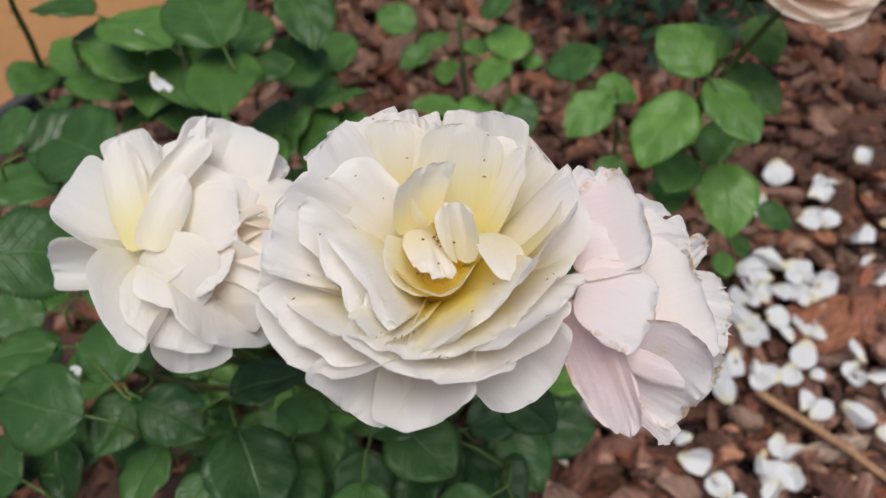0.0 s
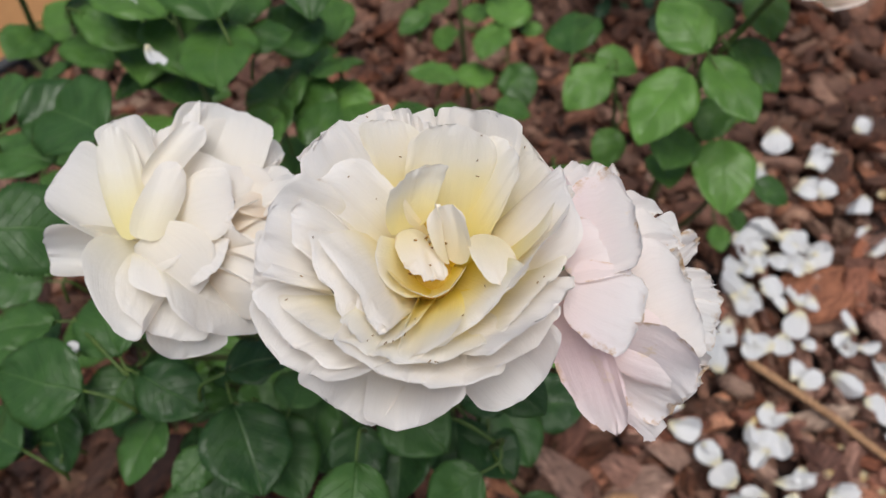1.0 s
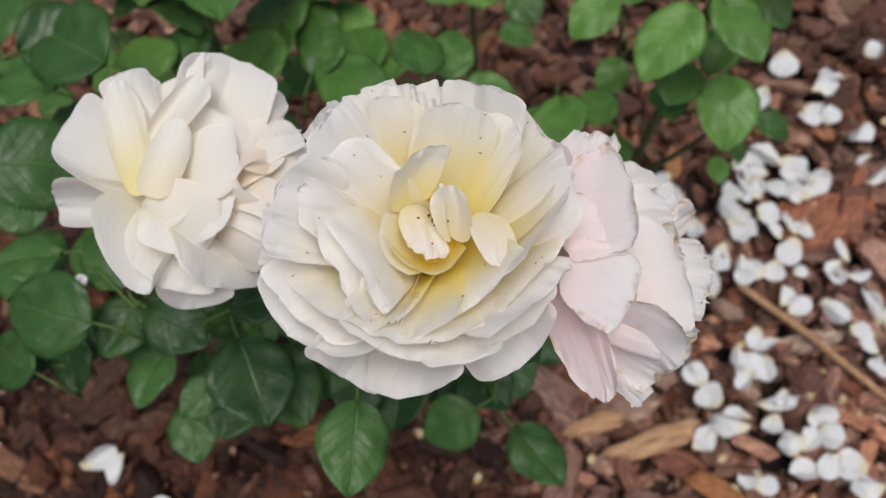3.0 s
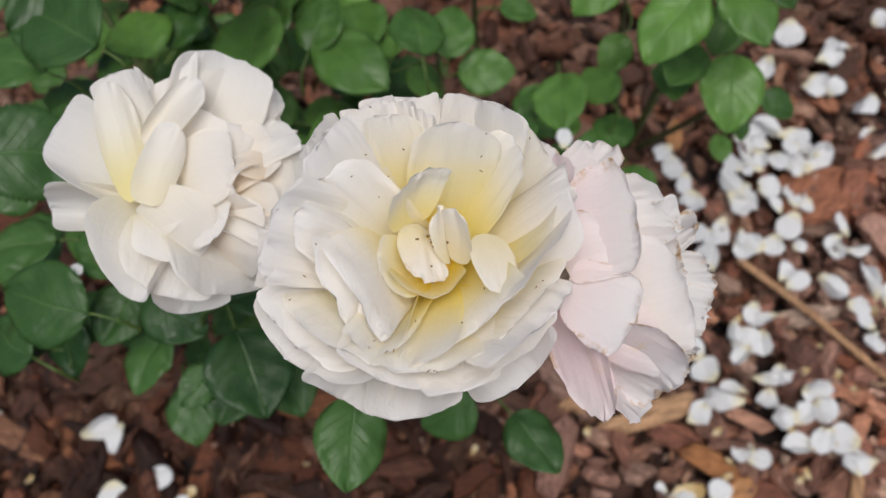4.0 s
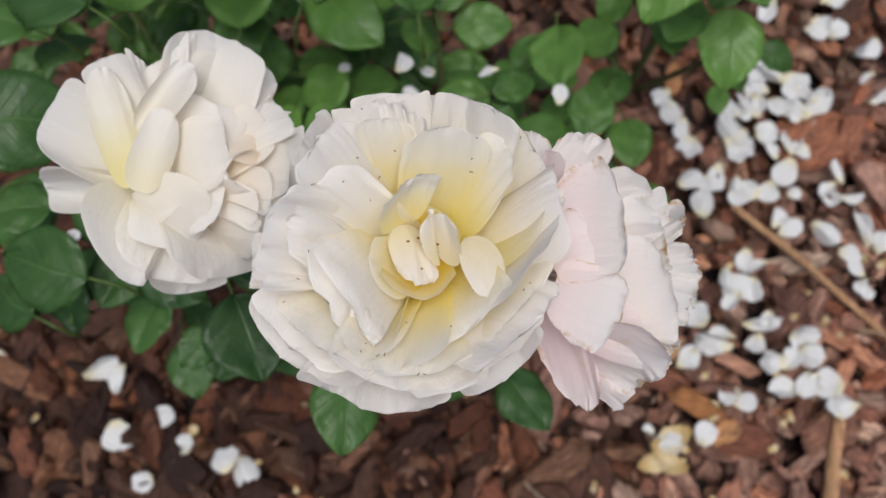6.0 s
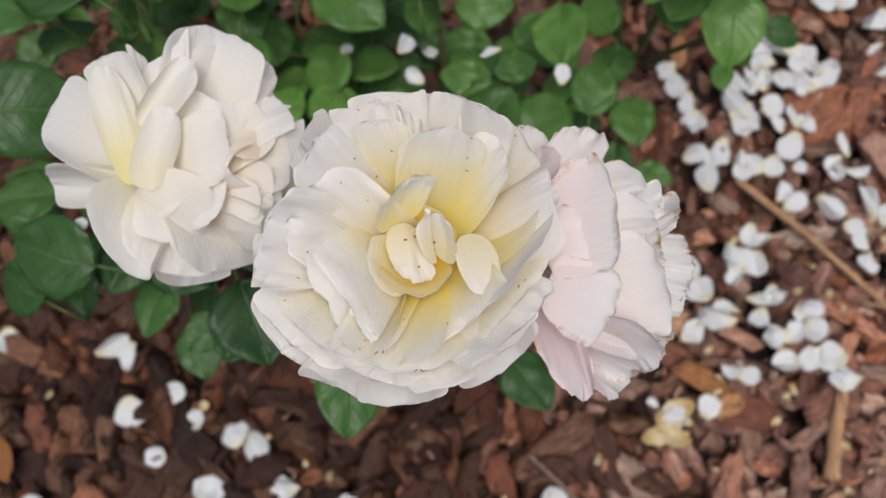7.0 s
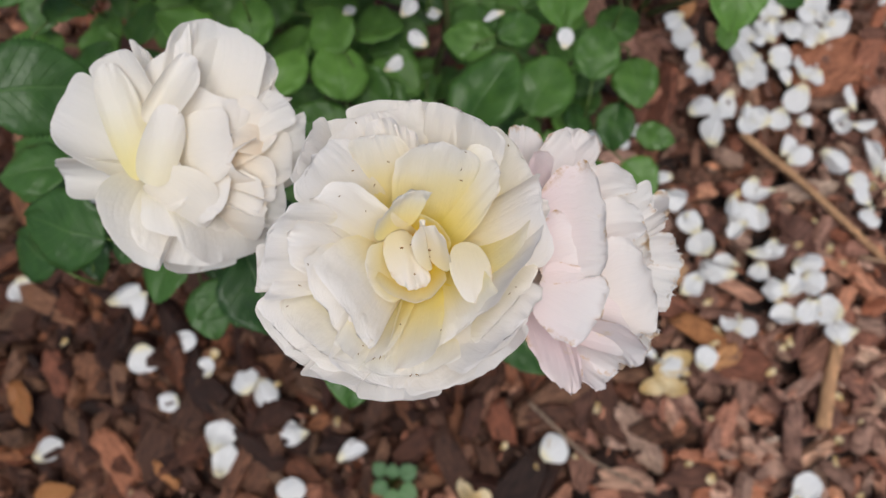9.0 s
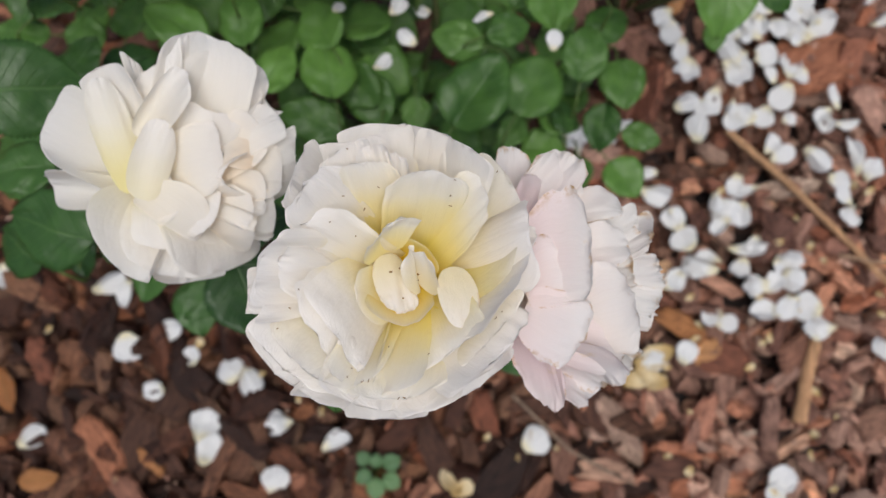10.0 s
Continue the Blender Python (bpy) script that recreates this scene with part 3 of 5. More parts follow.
# the ochre path beyond the bed and its black plastic edging
def path_slab():
    d = Vector((0.125, 0.096, 0)).normalized()
    n = Vector((-d.y, d.x, 0))
    a = Vector((-0.60, 0.86, 0))
    bm = bmesh.new()
    lo, hi = -0.02, 0.022
    q = [a - d * 1.6, a + d * 2.4, a + d * 2.4 + n * 1.6, a - d * 1.6 + n * 1.6]
    low = [bm.verts.new((p.x, p.y, lo)) for p in q]
    top = [bm.verts.new((p.x, p.y, hi)) for p in q]
    bm.faces.new(top)
    bm.faces.new(low[::-1])
    for i in range(4):
        bm.faces.new((low[i], low[(i + 1) % 4], top[(i + 1) % 4], top[i]))
    bmesh.ops.bevel(bm, geom=bm.edges[:], offset=0.004, segments=2, affect="EDGES")
    tagged(new("path", mesh_of("path", bm, CLAY, False)), "smooth ochre-coloured garden path beyond the bed", "path", kind="structure")
    strip = thing("edging_strip", Matrix.Identity(4), "black plastic lawn edging between bed and path", "edging")
    e0, e1 = a - d * 1.6 - n * 0.012, a + d * 2.4 - n * 0.012
    part("lip", tube([e0.lerp(e1, k / 30) + Vector((0, 0, 0.024)) for k in range(31)], [0.010] * 31, 10), RUBBER, strip)
    bm = bmesh.new()
    vs = [bm.verts.new(p + Vector((0, 0, z)) + n * o) for p in (e0, e1) for z, o in ((-0.03, -0.002), (-0.03, 0.002), (0.02, 0.002), (0.02, -0.002))]
    for i in range(4):
        bm.faces.new((vs[i], vs[(i + 1) % 4], vs[4 + (i + 1) % 4], vs[4 + i]))
    part("skirt", bm, RUBBER, strip)


path_slab()


# ---------------------------------------------------------------- roses
def sepals(parent, m, scale=1.0):
    """The green cup under a bloom, with its five pointed sepals."""
    prof = [(0.0, -0.012), (0.0028, -0.0115), (0.0048, -0.008), (0.0052, -0.004), (0.0042, 0.0), (0.0, 0.0008)]
    bm = bmesh.new()
    rings = [[bm.verts.new((max(r, 0.0002) * scale * math.cos(a), max(r, 0.0002) * scale * math.sin(a), z * scale)) for a in (math.tau * s / 12 for s in range(12))] for r, z in prof]
    for r0, r1 in zip(rings, rings[1:]):
        for s in range(12):
            bm.faces.new((r0[s], r0[(s + 1) % 12], r1[(s + 1) % 12], r1[s]))
    cup = part("calyx", bm, STEM, parent, "green calyx under the petals", m)
    for k in range(5):
        def fn(u, v, k=k):
            w = 0.0042 * math.sin(math.pi * min(1, 0.18 + 0.82 * v)) ** 0.8 * (1 - v * 0.6)
            return Vector((0.004 + 0.020 * v, w * u, -0.0015 - 0.014 * v * v)) * scale
        part("sepal", sheet(fn, 4, 8, "leaf", 0.0003), LEAF, cup, m=pose(0, 0, 0, 0, 0, 72 * k + 20))


def stamens(parent, height, spread, count, seed):
    """Yellow stamens with dark anthers round the heart; one mesh each for filaments and anthers."""
    rnd = random.Random(seed)
    fil, ant = bmesh.new(), bmesh.new()
    for _ in range(count):
        a, r = rnd.uniform(0, math.tau), spread * rnd.uniform(0.25, 1.0)
        foot = Vector((0.35 * r * math.cos(a), 0.35 * r * math.sin(a), height * 0.35))
        tip = Vector((r * math.cos(a + 0.5), r * math.sin(a + 0.5), height * rnd.uniform(0.75, 1.05)))
        mid = foot.lerp(tip, 0.5) + Vector((0, 0, 0.002))
        t = tube([foot, mid, tip], [0.00030, 0.00026, 0.00022], 5)
        me = bpy.data.meshes.new("tmp")
        t.to_mesh(me)
        t.free()
        fil.from_mesh(me)
        bpy.data.meshes.remove(me)
        mt = Matrix.Translation(tip) @ Euler((rnd.uniform(0, 3), rnd.uniform(0, 3), 0)).to_matrix().to_4x4() @ Matrix.Diagonal((0.0008, 0.0004, 0.0004, 1))
        bmesh.ops.create_icosphere(ant, subdivisions=1, radius=1, matrix=mt)
    fo = part("stamens", fil, STAMEN, parent, "tangle of yellow stamens at the heart")
    part("anthers", ant, ANTHER, fo, "dark brown dry anthers")


def dome(radius, height):
    """A low rounded mound."""
    bm = bmesh.new()
    bmesh.ops.create_uvsphere(bm, u_segments=16, v_segments=10, radius=1, matrix=Matrix.Diagonal((radius, radius, height, 1)))
    return bm


def bloom(m, label, group="roses"):
    return thing("rose", m, label, "rose", group)


def add_petals(rose, rows, material, seed, sway=0.0, at=None, **kw):
    """Petals by their rows; sway tips each one by some degrees, so that no two lie alike."""
    rnd = random.Random(int(seed * 10))
    for k, row in enumerate(rows):
        m = pose(0, 0, 0, rnd.uniform(-sway, sway), rnd.uniform(-sway, sway), 0)
        part("petal", rose_petal(row, seed + k * 1.37, **kw), material, rose, m=(at @ m) if at else m)


def whorl(count, start, reach, rise, width, wrap, jitter, seed):
    rnd = random.Random(seed)
    return [(start + 360 * k / count + rnd.uniform(-9, 9), reach + rnd.uniform(-jitter, jitter), rise + rnd.uniform(-jitter, jitter), width * rnd.uniform(0.85, 1.15), wrap, rnd.uniform(-2, 2)) for k in range(count)]


def flecks(rose, count, seed):
    """Dry anther crumbs that lie on the petals; one joined mesh."""
    rnd = random.Random(seed)
    bm = bmesh.new()
    petals = [o for o in rose.children if o.name.startswith("petal")][16:34]
    for _ in range(count):
        o = rnd.choice(petals)
        v = o.data.vertices[rnd.randrange(len(o.data.vertices))]
        n = v.normal if v.normal.z > 0 else -v.normal
        p = o.matrix_basis @ (v.co + n * 0.0003)
        if p.z < 0.026:
            continue
        m = Matrix.Translation(p) @ Euler((0, 0, rnd.uniform(0, 6.3))).to_matrix().to_4x4() @ Matrix.Diagonal((rnd.uniform(0.0003, 0.0008), 0.00018, 0.00018, 1))
        bmesh.ops.create_icosphere(bm, subdivisions=1, radius=1, matrix=m)
    tagged(part("pollen_crumb", bm, ANTHER, rose, "tiny brown anther crumbs on the petals"), kind="stuff")


def flower_stem(rose, points, r0=0.0022, r1=0.0032):
    inv = rose.matrix_basis.inverted()
    pts = [inv @ Vector(p) for p in points]
    fine = []
    for a, b in zip(pts, pts[1:]):
        fine += [a.lerp(b, k / 6) for k in range(6)]
    fine.append(pts[-1])
    n = len(fine)
    part("stem", tube(fine, [r0 + (r1 - r0) * k / (n - 1) for k in range(n)], 9), STEM, rose, "green stem of the bloom")


# each petal: kind, claw, tip and both shoulders in mm, and how far it arches
CENTRE_OUTER = [
    ("W", (-1.9, 5.7, 1), (-29.9, 35.5, 42.1), (-30.6, 24.1, 47.1), (-24.8, 49.1, 27.9), -2),
    ("W", (1.8, 7, 1), (4.7, 53.7, 27.1), (-13.7, 49.1, 32), (18.8, 43.7, 32), -2),
    ("W", (0.8, 6.9, 1), (-5.5, 48.3, 32), (-20.5, 45.9, 34), (8.3, 48.9, 32), -2),
    ("W", (3.8, 6.4, 1), (23.1, 43.9, 37.9), (12.2, 47.5, 31.7), (33.9, 31.5, 40.3), -3.5),
    ("W", (6.4, 3.1, 1), (45, 11.9, 39), (44.4, 20.9, 28.8), (44, -6.4, 30.2), -1),
    ("F", (-3.5, 2.1, 5), (-42.3, 3.1, 49.7), (-30.1, 14.3, 52.5), (-43.5, -8.6, 43.2), -2),
    ("W", (-3.5, 1.6, 1), (-49.6, -1.8, 35.2), (-45.1, 6, 40.4), (-49.4, -7.6, 31.1), -1),
]
CENTRE_RING = [
    ("W", (-1.5, -2, 1), (-30.2, -40.6, 11), (-37.1, -35, 28.4), (-20.2, -44.7, 11.3), 2),
    ("W", (0.2, -2.8, 1), (-11.7, -48.3, 10.4), (-22.3, -43.3, 17.2), (4.1, -44.9, 24.9), 2),
    ("W", (4.2, -2.2, 1), (27.7, -38.6, -1.5), (35.5, -28.6, 15.8), (10.9, -43.6, 8), 1),
    ("W", (-2.7, -0.7, 1), (-44.5, -27.7, 25.5), (-49.2, -11.7, 32.5), (-20.4, -38.7, 35.4), 0),
    ("W", (5.4, -1.1, 1), (36.2, -25, 32.2), (41.1, -15.4, 25.1), (15.1, -39.1, 36.7), -1),
    ("W", (6.5, 2.3, 1), (45.7, 4.7, 36.9), (43.1, 12, 33), (27.2, -19.1, 42), -5),
    ("W", (-2.7, -0.7, 1), (-41.5, -25, 33.7), (-46.5, -10.8, 38.5), (-24.4, -34, 31.2), 0),
]
CENTRE_SKIRT = [
    ("W", (3.9, -2.4, 1), (23.1, -36.8, 24), (35.2, -24.4, 25), (-1.9, -44.6, 32.7), 0),
    ("W", (0.4, -2.9, 1), (-8.7, -43, 34.2), (-24.6, -31.7, 41.1), (15.4, -39.9, 26), -1),
    ("Y", (-2.4, -1.2, 7), (-32.9, -26.3, 40.1), (-41.8, -10.4, 31.4), (-18.1, -34.1, 38.9), -2),
    ("W", (-3.5, 1.3, 1), (-42.2, -4.1, 41.8), (-37, 4.7, 39.2), (-42.4, -11.3, 45.4), -1),
    ("Y", (1.1, -3, 7), (-2.2, -39.5, 37.2), (-16.7, -34.9, 38.7), (14.9, -32.4, 29.9), -2),
    ("Y", (5.9, 4.4, 7), (43.3, 25.2, 28), (32, 36.9, 34), (31.3, -5, 32.7), -5),
    ("Y", (5.1, -1.4, 7), (29.5, -24.3, 33), (40.4, -9.8, 27.7), (15.9, -30.5, 27.3), -3.5),
]
CENTRE_BOWL = [
    ("Y", (5.6, 4.9, 7), (32.9, 24.4, 38.8), (25.4, 31.7, 36.2), (23.1, 7.5, 26.4), -0.5),
    ("W", (0.3, 6.9, 1), (-8.8, 44.3, 44), (-19.5, 36.3, 43), (-3.9, 42, 43), -1),
    ("W", (0.9, 7, 1), (-3.1, 42.7, 44), (-8, 38.2, 44), (2.1, 39.1, 44), -1),
    ("W", (2, 7, 1), (5, 38.4, 43), (1.1, 38.8, 43), (7.4, 32.6, 43), -1),
    ("F", (-1.6, 5.9, 5), (-21.5, 31, 53.8), (-30.8, 19.4, 48.6), (-10.7, 33.2, 40.6), -2),
    ("Y", (0.6, 6.9, 7), (-5, 36.5, 47.3), (-13, 33.4, 47.1), (3.9, 32.1, 38.6), -3),
    ("Y", (3.7, 6.5, 7), (16.1, 31, 46.5), (1.4, 27.4, 43.3), (25.3, 23.5, 34.6), -1.5),
]
CENTRE_INNER = [
    ("F", (-3, 4.2, 5), (-31, 17.7, 44.9), (-25.4, 11.2, 39.3), (-13.5, 19, 48.3), 4),
    ("F", (-3.5, 2.6, 5), (-34.8, 6.2, 49.2), (-28, 12, 43), (-30.8, -4.1, 37.5), 1),
    ("Y", (3.1, -2.7, 7), (11.7, -28.6, 34.9), (26.3, -18.4, 41.6), (-5.9, -36.3, 36.1), -0.5),
    ("Y", (-0.8, -2.4, 7), (-17.2, -34.2, 38.7), (-23.2, -26.5, 42.2), (-6, -27, 34.9), -1),
    ("Y", (0.2, -2.8, 7), (-9.2, -36.4, 35.9), (-6.5, -25, 33.5), (5.6, -33.7, 40.1), -1),
    ("F", (-1.8, -1.8, 5), (-22.5, -25.4, 36.5), (-29.5, -3, 46.4), (-20.1, -16.6, 35.3), 0.5),
    ("F", (-0.6, -2.5, 5), (-14.1, -29.1, 38.2), (-24.2, -4.2, 47), (-15.2, -17.5, 35.5), 0),
]
CENTRE_HEART = [
    ("C", (19.3, 1.8, 29.4), (21, -19.4, 34.5), (26.6, -9.6, 31.3), (14.2, -7.3, 35.5), 1.5),
    ("C", (7.1, -5.9, 27.9), (6.6, 9.1, 38.8), (2.7, 0.9, 38.9), (5.9, 1.9, 30.8), -0.5),
    ("C", (10, -6, 27.1), (8.7, 6.3, 41.3), (5.7, 3.2, 31), (13.7, -2.6, 38.7), -1.5),
]
CENTRE_TONGUE = [("C", (-3.2, 8.4, 28), (3, -12, 31.2), (-6.2, -2.6, 32.2), (5.4, -3.5, 27.5), 2)]
CENTRE_BANNER = [("T", (-3.4, 8.8, 27.6), (2.4, 15.8, 47.6), (-7.8, 7, 45), (10.7, 15.1, 46.2), -2)]
CENTRE_CUP = [
    ("H", (0, -1, 16), (-13.8, -7.3, 31.4), (-11.6, 1.5, 33.3), (-6.9, -13.4, 28), -1.5),
    ("H", (1, -2, 15), (0.6, -16.3, 29.2), (-9, -8.4, 29.6), (9.6, -11.2, 31.5), -3),
    ("D", (3, 3, 16), (10.5, 9.5, 31), (1.5, 12.5, 30), (13, 2, 29), -2),
]


def open_rose():
    """The wide-open cream bloom with a yellow heart."""
    rose = bloom(pose(-0.007, 0.0, 0.668), "fully open cream-white rose with yellow heart and loose petals")
    kinds = {"W": WHITE_PETAL, "F": WHITE_PETAL, "Y": YELLOW_PETAL, "H": HEART_PETAL, "C": CREAM_PETAL, "T": TINGED_PETAL, "D": DEEP_PETAL}
    key_petals(rose, CENTRE_OUTER + CENTRE_RING + CENTRE_SKIRT + CENTRE_BOWL + CENTRE_INNER, kinds, 3.0)
    key_petals(rose, CENTRE_HEART, kinds, 77.0, ruffle=0.8, jag=0.25, foot=0.16, wide=1.1, blunt=2.2, size=(32, 28))
    key_petals(rose, CENTRE_TONGUE, kinds, 84.0, ruffle=2.0, jag=1.3, foot=0.3, wide=1.15, blunt=2.6, size=(36, 30))
    key_petals(rose, CENTRE_BANNER, kinds, 88.0, ruffle=1.3, jag=0.7, foot=0.45, wide=1.05, blunt=3.2, size=(36, 30))
    # the double cup round the heart
    key_petals(rose, CENTRE_CUP, kinds, 91.0, ruffle=0.5, jag=0.4, foot=0.45, wide=1.25, blunt=2.6, size=(36, 26))
    part("receptacle", dome(0.009, 0.006), STAMEN, rose, "yellow base of the heart", pose(0.001, -0.001, 0.014))
    flecks(rose, 64, 6)
    stamens(rose, 0.030, 0.008, 40, 4)
    sepals(rose, pose(0, 0, 0.001))
    flower_stem(rose, [(-0.007, 0.0, 0.660), (-0.012, 0.010, 0.56), (-0.03, 0.06, 0.42), (-0.04, 0.15, 0.22), (-0.03, 0.20, 0.0)])
    return rose


WEST_FAN = [
    ("I", (-9.5, -0.5, 24.9), (-53.2, 28.4, 19.9), (-40, 43.3, 30.9), (-43.1, 6.2, 29), -1),
    ("I", (-9.7, -2.1, 23.4), (-53.3, 5.4, -0.1), (-50, 10.7, 22.5), (-46.8, -6.1, 9.1), -1),
    ("I", (-6.8, 1.3, 25.6), (-15.5, 52.3, 29.8), (-20.8, 54.6, 29.8), (-11.6, 43.3, 29.4), -1),
    ("I", (-7.5, 0.9, 26.4), (-27.1, 49.5, 42.6), (-38.1, 41.3, 37.5), (-19.3, 39.9, 46.8), -2),
    ("V", (-24, -1.5, 40.9), (-32.2, 44.5, 42.6), (-36.8, 26.7, 34.5), (-19.9, 24.7, 37.7), -2),
    ("I", (-8.2, -6, 25.9), (-27.1, -37.7, 32.4), (-40.5, -2.6, 38.8), (-22.8, -33.7, 45.3), 1),
    ("I", (-6, -6.6, 24.7), (-4.5, -43.7, 19.7), (-20.7, -34.9, 34.5), (9.3, -40.3, 33), 4),
]
WEST_BACK = [
    ("S", (-5.1, 1.1, 26), (12.7, 61.1, 38.4), (-8.1, 47.4, 45.3), (26.6, 42.5, 50.4), 6),
    ("S", (-6.2, 1.2, 26.3), (-6.5, 48.6, 39), (-17.1, 37.3, 32.7), (4.8, 58.2, 39.2), 4),
    ("S", (-6.2, 1.1, 26.5), (-7.1, 49.9, 42.2), (-17.5, 36.2, 35.5), (0.5, 55.9, 44.4), 5),
    ("S", (-3.3, -0.2, 26.5), (33.6, 31.8, 43), (29.6, 48.6, 39.2), (37.3, 25.8, 45.9), 6),
    ("S", (-3.2, -0.8, 27.2), (36.1, 23.5, 52.5), (28.1, 28.9, 48.2), (33.6, 14.5, 56.2), 6),
    ("S", (-2.6, -2.1, 27), (41.8, 5.4, 49), (40.6, 17.7, 49.9), (31.2, -10.4, 35.6), 6),
    ("S", (-2.9, -4.3, 26.8), (30.8, -21.4, 42.8), (21.1, -1.8, 49), (26.9, -27.4, 37.6), 6),
]
WEST_PACKED = [
    ("I", (-5.4, -6.2, 26.9), (1.9, -38.8, 41.8), (-13.8, -24.6, 48.9), (24.9, -31.6, 26.8), 5),
    ("I", (-7.4, -6.3, 26.2), (-17.5, -36.8, 33.9), (-29.2, -17, 40.1), (-0.6, -38.5, 36.7), 3),
    ("I", (-6.1, -6, 27.4), (-5.7, -28.9, 42.2), (-24.6, -15.9, 45.5), (13.1, -27.4, 31.2), 6),
    ("P", (-3.6, -4.7, 27.5), (19.9, -23.9, 48.6), (20, -15.5, 45.3), (16.4, -30.9, 35.4), 5),
    ("S", (-3.9, 0.6, 25.9), (31.4, 49.8, 35.7), (2.2, 46.1, 42), (32.7, 34.2, 43), 7),
    ("S", (-4, -0.2, 27.6), (18, 24.8, 51.2), (-3.8, 29.9, 45.9), (31.8, 34.9, 43.4), 8),
    ("P", (-2.7, -2.7, 27.3), (34.6, -3.2, 49.6), (31.9, 10.7, 51.7), (21.6, -9.5, 48.9), 6),
]
WEST_HEART_PETALS = [
    ("P", (-3.2, -3.9, 27.6), (25.3, -15.2, 49.9), (24.1, -0.7, 52.6), (10.9, -10.5, 52.6), 6),
    ("S", (-3.6, -4.5, 27.7), (18.7, -20.5, 48.9), (18.4, -7.7, 53.7), (7.3, -16.1, 48.6), 6),
    ("P", (-3.3, -0.9, 27.4), (29, 18.4, 51.7), (18, 26.6, 51.8), (20.6, 4.8, 54.1), 6),
    ("P", (25.9, 8.1, 51.7), (11.5, 16.3, 47.1), (11.8, 6.3, 54.6), (26.5, 20, 48.2), 2),
    ("P", (-4.6, -2.3, 28.9), (7.7, 0.7, 56.7), (17.3, 8.6, 56.9), (18.2, -7.6, 52.5), 3),
    ("S", (-9.7, 9.3, 37.5), (9.4, 12.3, 55.1), (6.3, 22.5, 55.1), (1.3, -4.1, 53.7), 6),
    ("S", (-21.9, -9, 39.3), (-8.7, -4.7, 49.9), (-13.5, 7.5, 45.5), (-16.5, -15.5, 45), 2),
]
WEST_FRONT = [
    ("S", (-5.2, -4.6, 28.6), (1.6, -17.9, 52), (6.1, -4.8, 51), (-9.2, -17.2, 42.4), 6),
    ("S", (-23.1, -3, 44), (-3.2, -24.7, 43.3), (-2.6, -5.1, 53.3), (-14.8, -17.1, 35.5), 3),
    ("S", (-19.2, 19.9, 40.1), (-0.4, 45.7, 48.6), (-18.4, 30.4, 46.7), (-4.4, 29, 57.3), 1),
    ("I", (-22.8, -4.6, 48.1), (-11.9, 25.8, 53.6), (-24.7, 9.2, 43.4), (-10.2, 8.7, 51.7), 1),
]
WEST_BALL = [
    (43, 83, 88, 22, 55, 1.02), (-11, 76, 70, 34, 46, 1.06), (-8, 67, 33, 40, 40, 1.08), (-17, 60, 12, 38, 34, 1.06),
    (97, 45, -16, 63, 43, 1.09), (-36, 53, -6, 20, 34, 1.02), (-41, 55, -16, 40, 18, 1.08), (-65, 64, -37, 44, 26, 1.1),
    (-49, 43, -28, -15, 34, 1), (-57, 44, -49, 4, 30, 1.04), (-146, 61, -67, 56, 48, 1.13), (-127, 41, -96, 16, 34, 1.15),
    (-143, 10, -108, -4, 36, 1.11), (-83, 37, -90, -10, 26, 1.03), (-70, 26, -67, -14, 38, 1), (-107, 8, -92, -8, 32, 1.05),
    (-45, 66, -59, 49, 18, 1.05),
]
WEST_HEART, WEST_AXIS = (-0.112, 0.060, 0.608), (0.55, -0.22, 1)


def axis_pose(origin, axis, xref):
    z = Vector(axis).normalized()
    x = Vector(xref)
    x = (x - z * x.dot(z)).normalized()
    y = z.cross(x)
    return Matrix.Translation(origin) @ Matrix((x, y, z)).transposed().to_4x4()


def full_rose():
    """The ivory bloom, still full at its heart, with its outer petals spread wide."""
    rose = bloom(axis_pose(WEST_HEART, WEST_AXIS, (1, 0, 0)), "ivory rose with a densely packed heart and spread outer petals")
    kinds = {"I": IVORY_PETAL, "V": TINGED_PETAL, "S": SHELL_PETAL, "P": PEACHY_PETAL}
    # small petals fill the packed heart under the broad ones that wrap round it
    shape = rose.matrix_basis.inverted() @ Matrix.Translation((-0.086, 0.066, 0.630)) @ Matrix.Diagonal((0.0145, 0.0145, 0.0145, 1))
    for k, row in enumerate(WEST_BALL):
        part("petal", shell_petal(row, 170 + 2.3 * k, shape, 0.5), SHELL_PETAL, rose)
    key_petals(rose, WEST_FAN, kinds, 83.0, wide=1.0, foot=0.35, blunt=2.2, ruffle=1.0)
    key_petals(rose, WEST_BACK + WEST_PACKED, kinds, 103.0, ruffle=1.0)
    key_petals(rose, WEST_HEART_PETALS + WEST_FRONT, kinds, 133.0, foot=0.35, blunt=2.2, ruffle=0.9)
    sepals(rose, pose(0, 0, 0.001))
    flower_stem(rose, [(-0.115, 0.0595, 0.60), (-0.118, 0.065, 0.55), (-0.11, 0.11, 0.40), (-0.08, 0.17, 0.2), (-0.06, 0.21, 0.0)])
    return rose


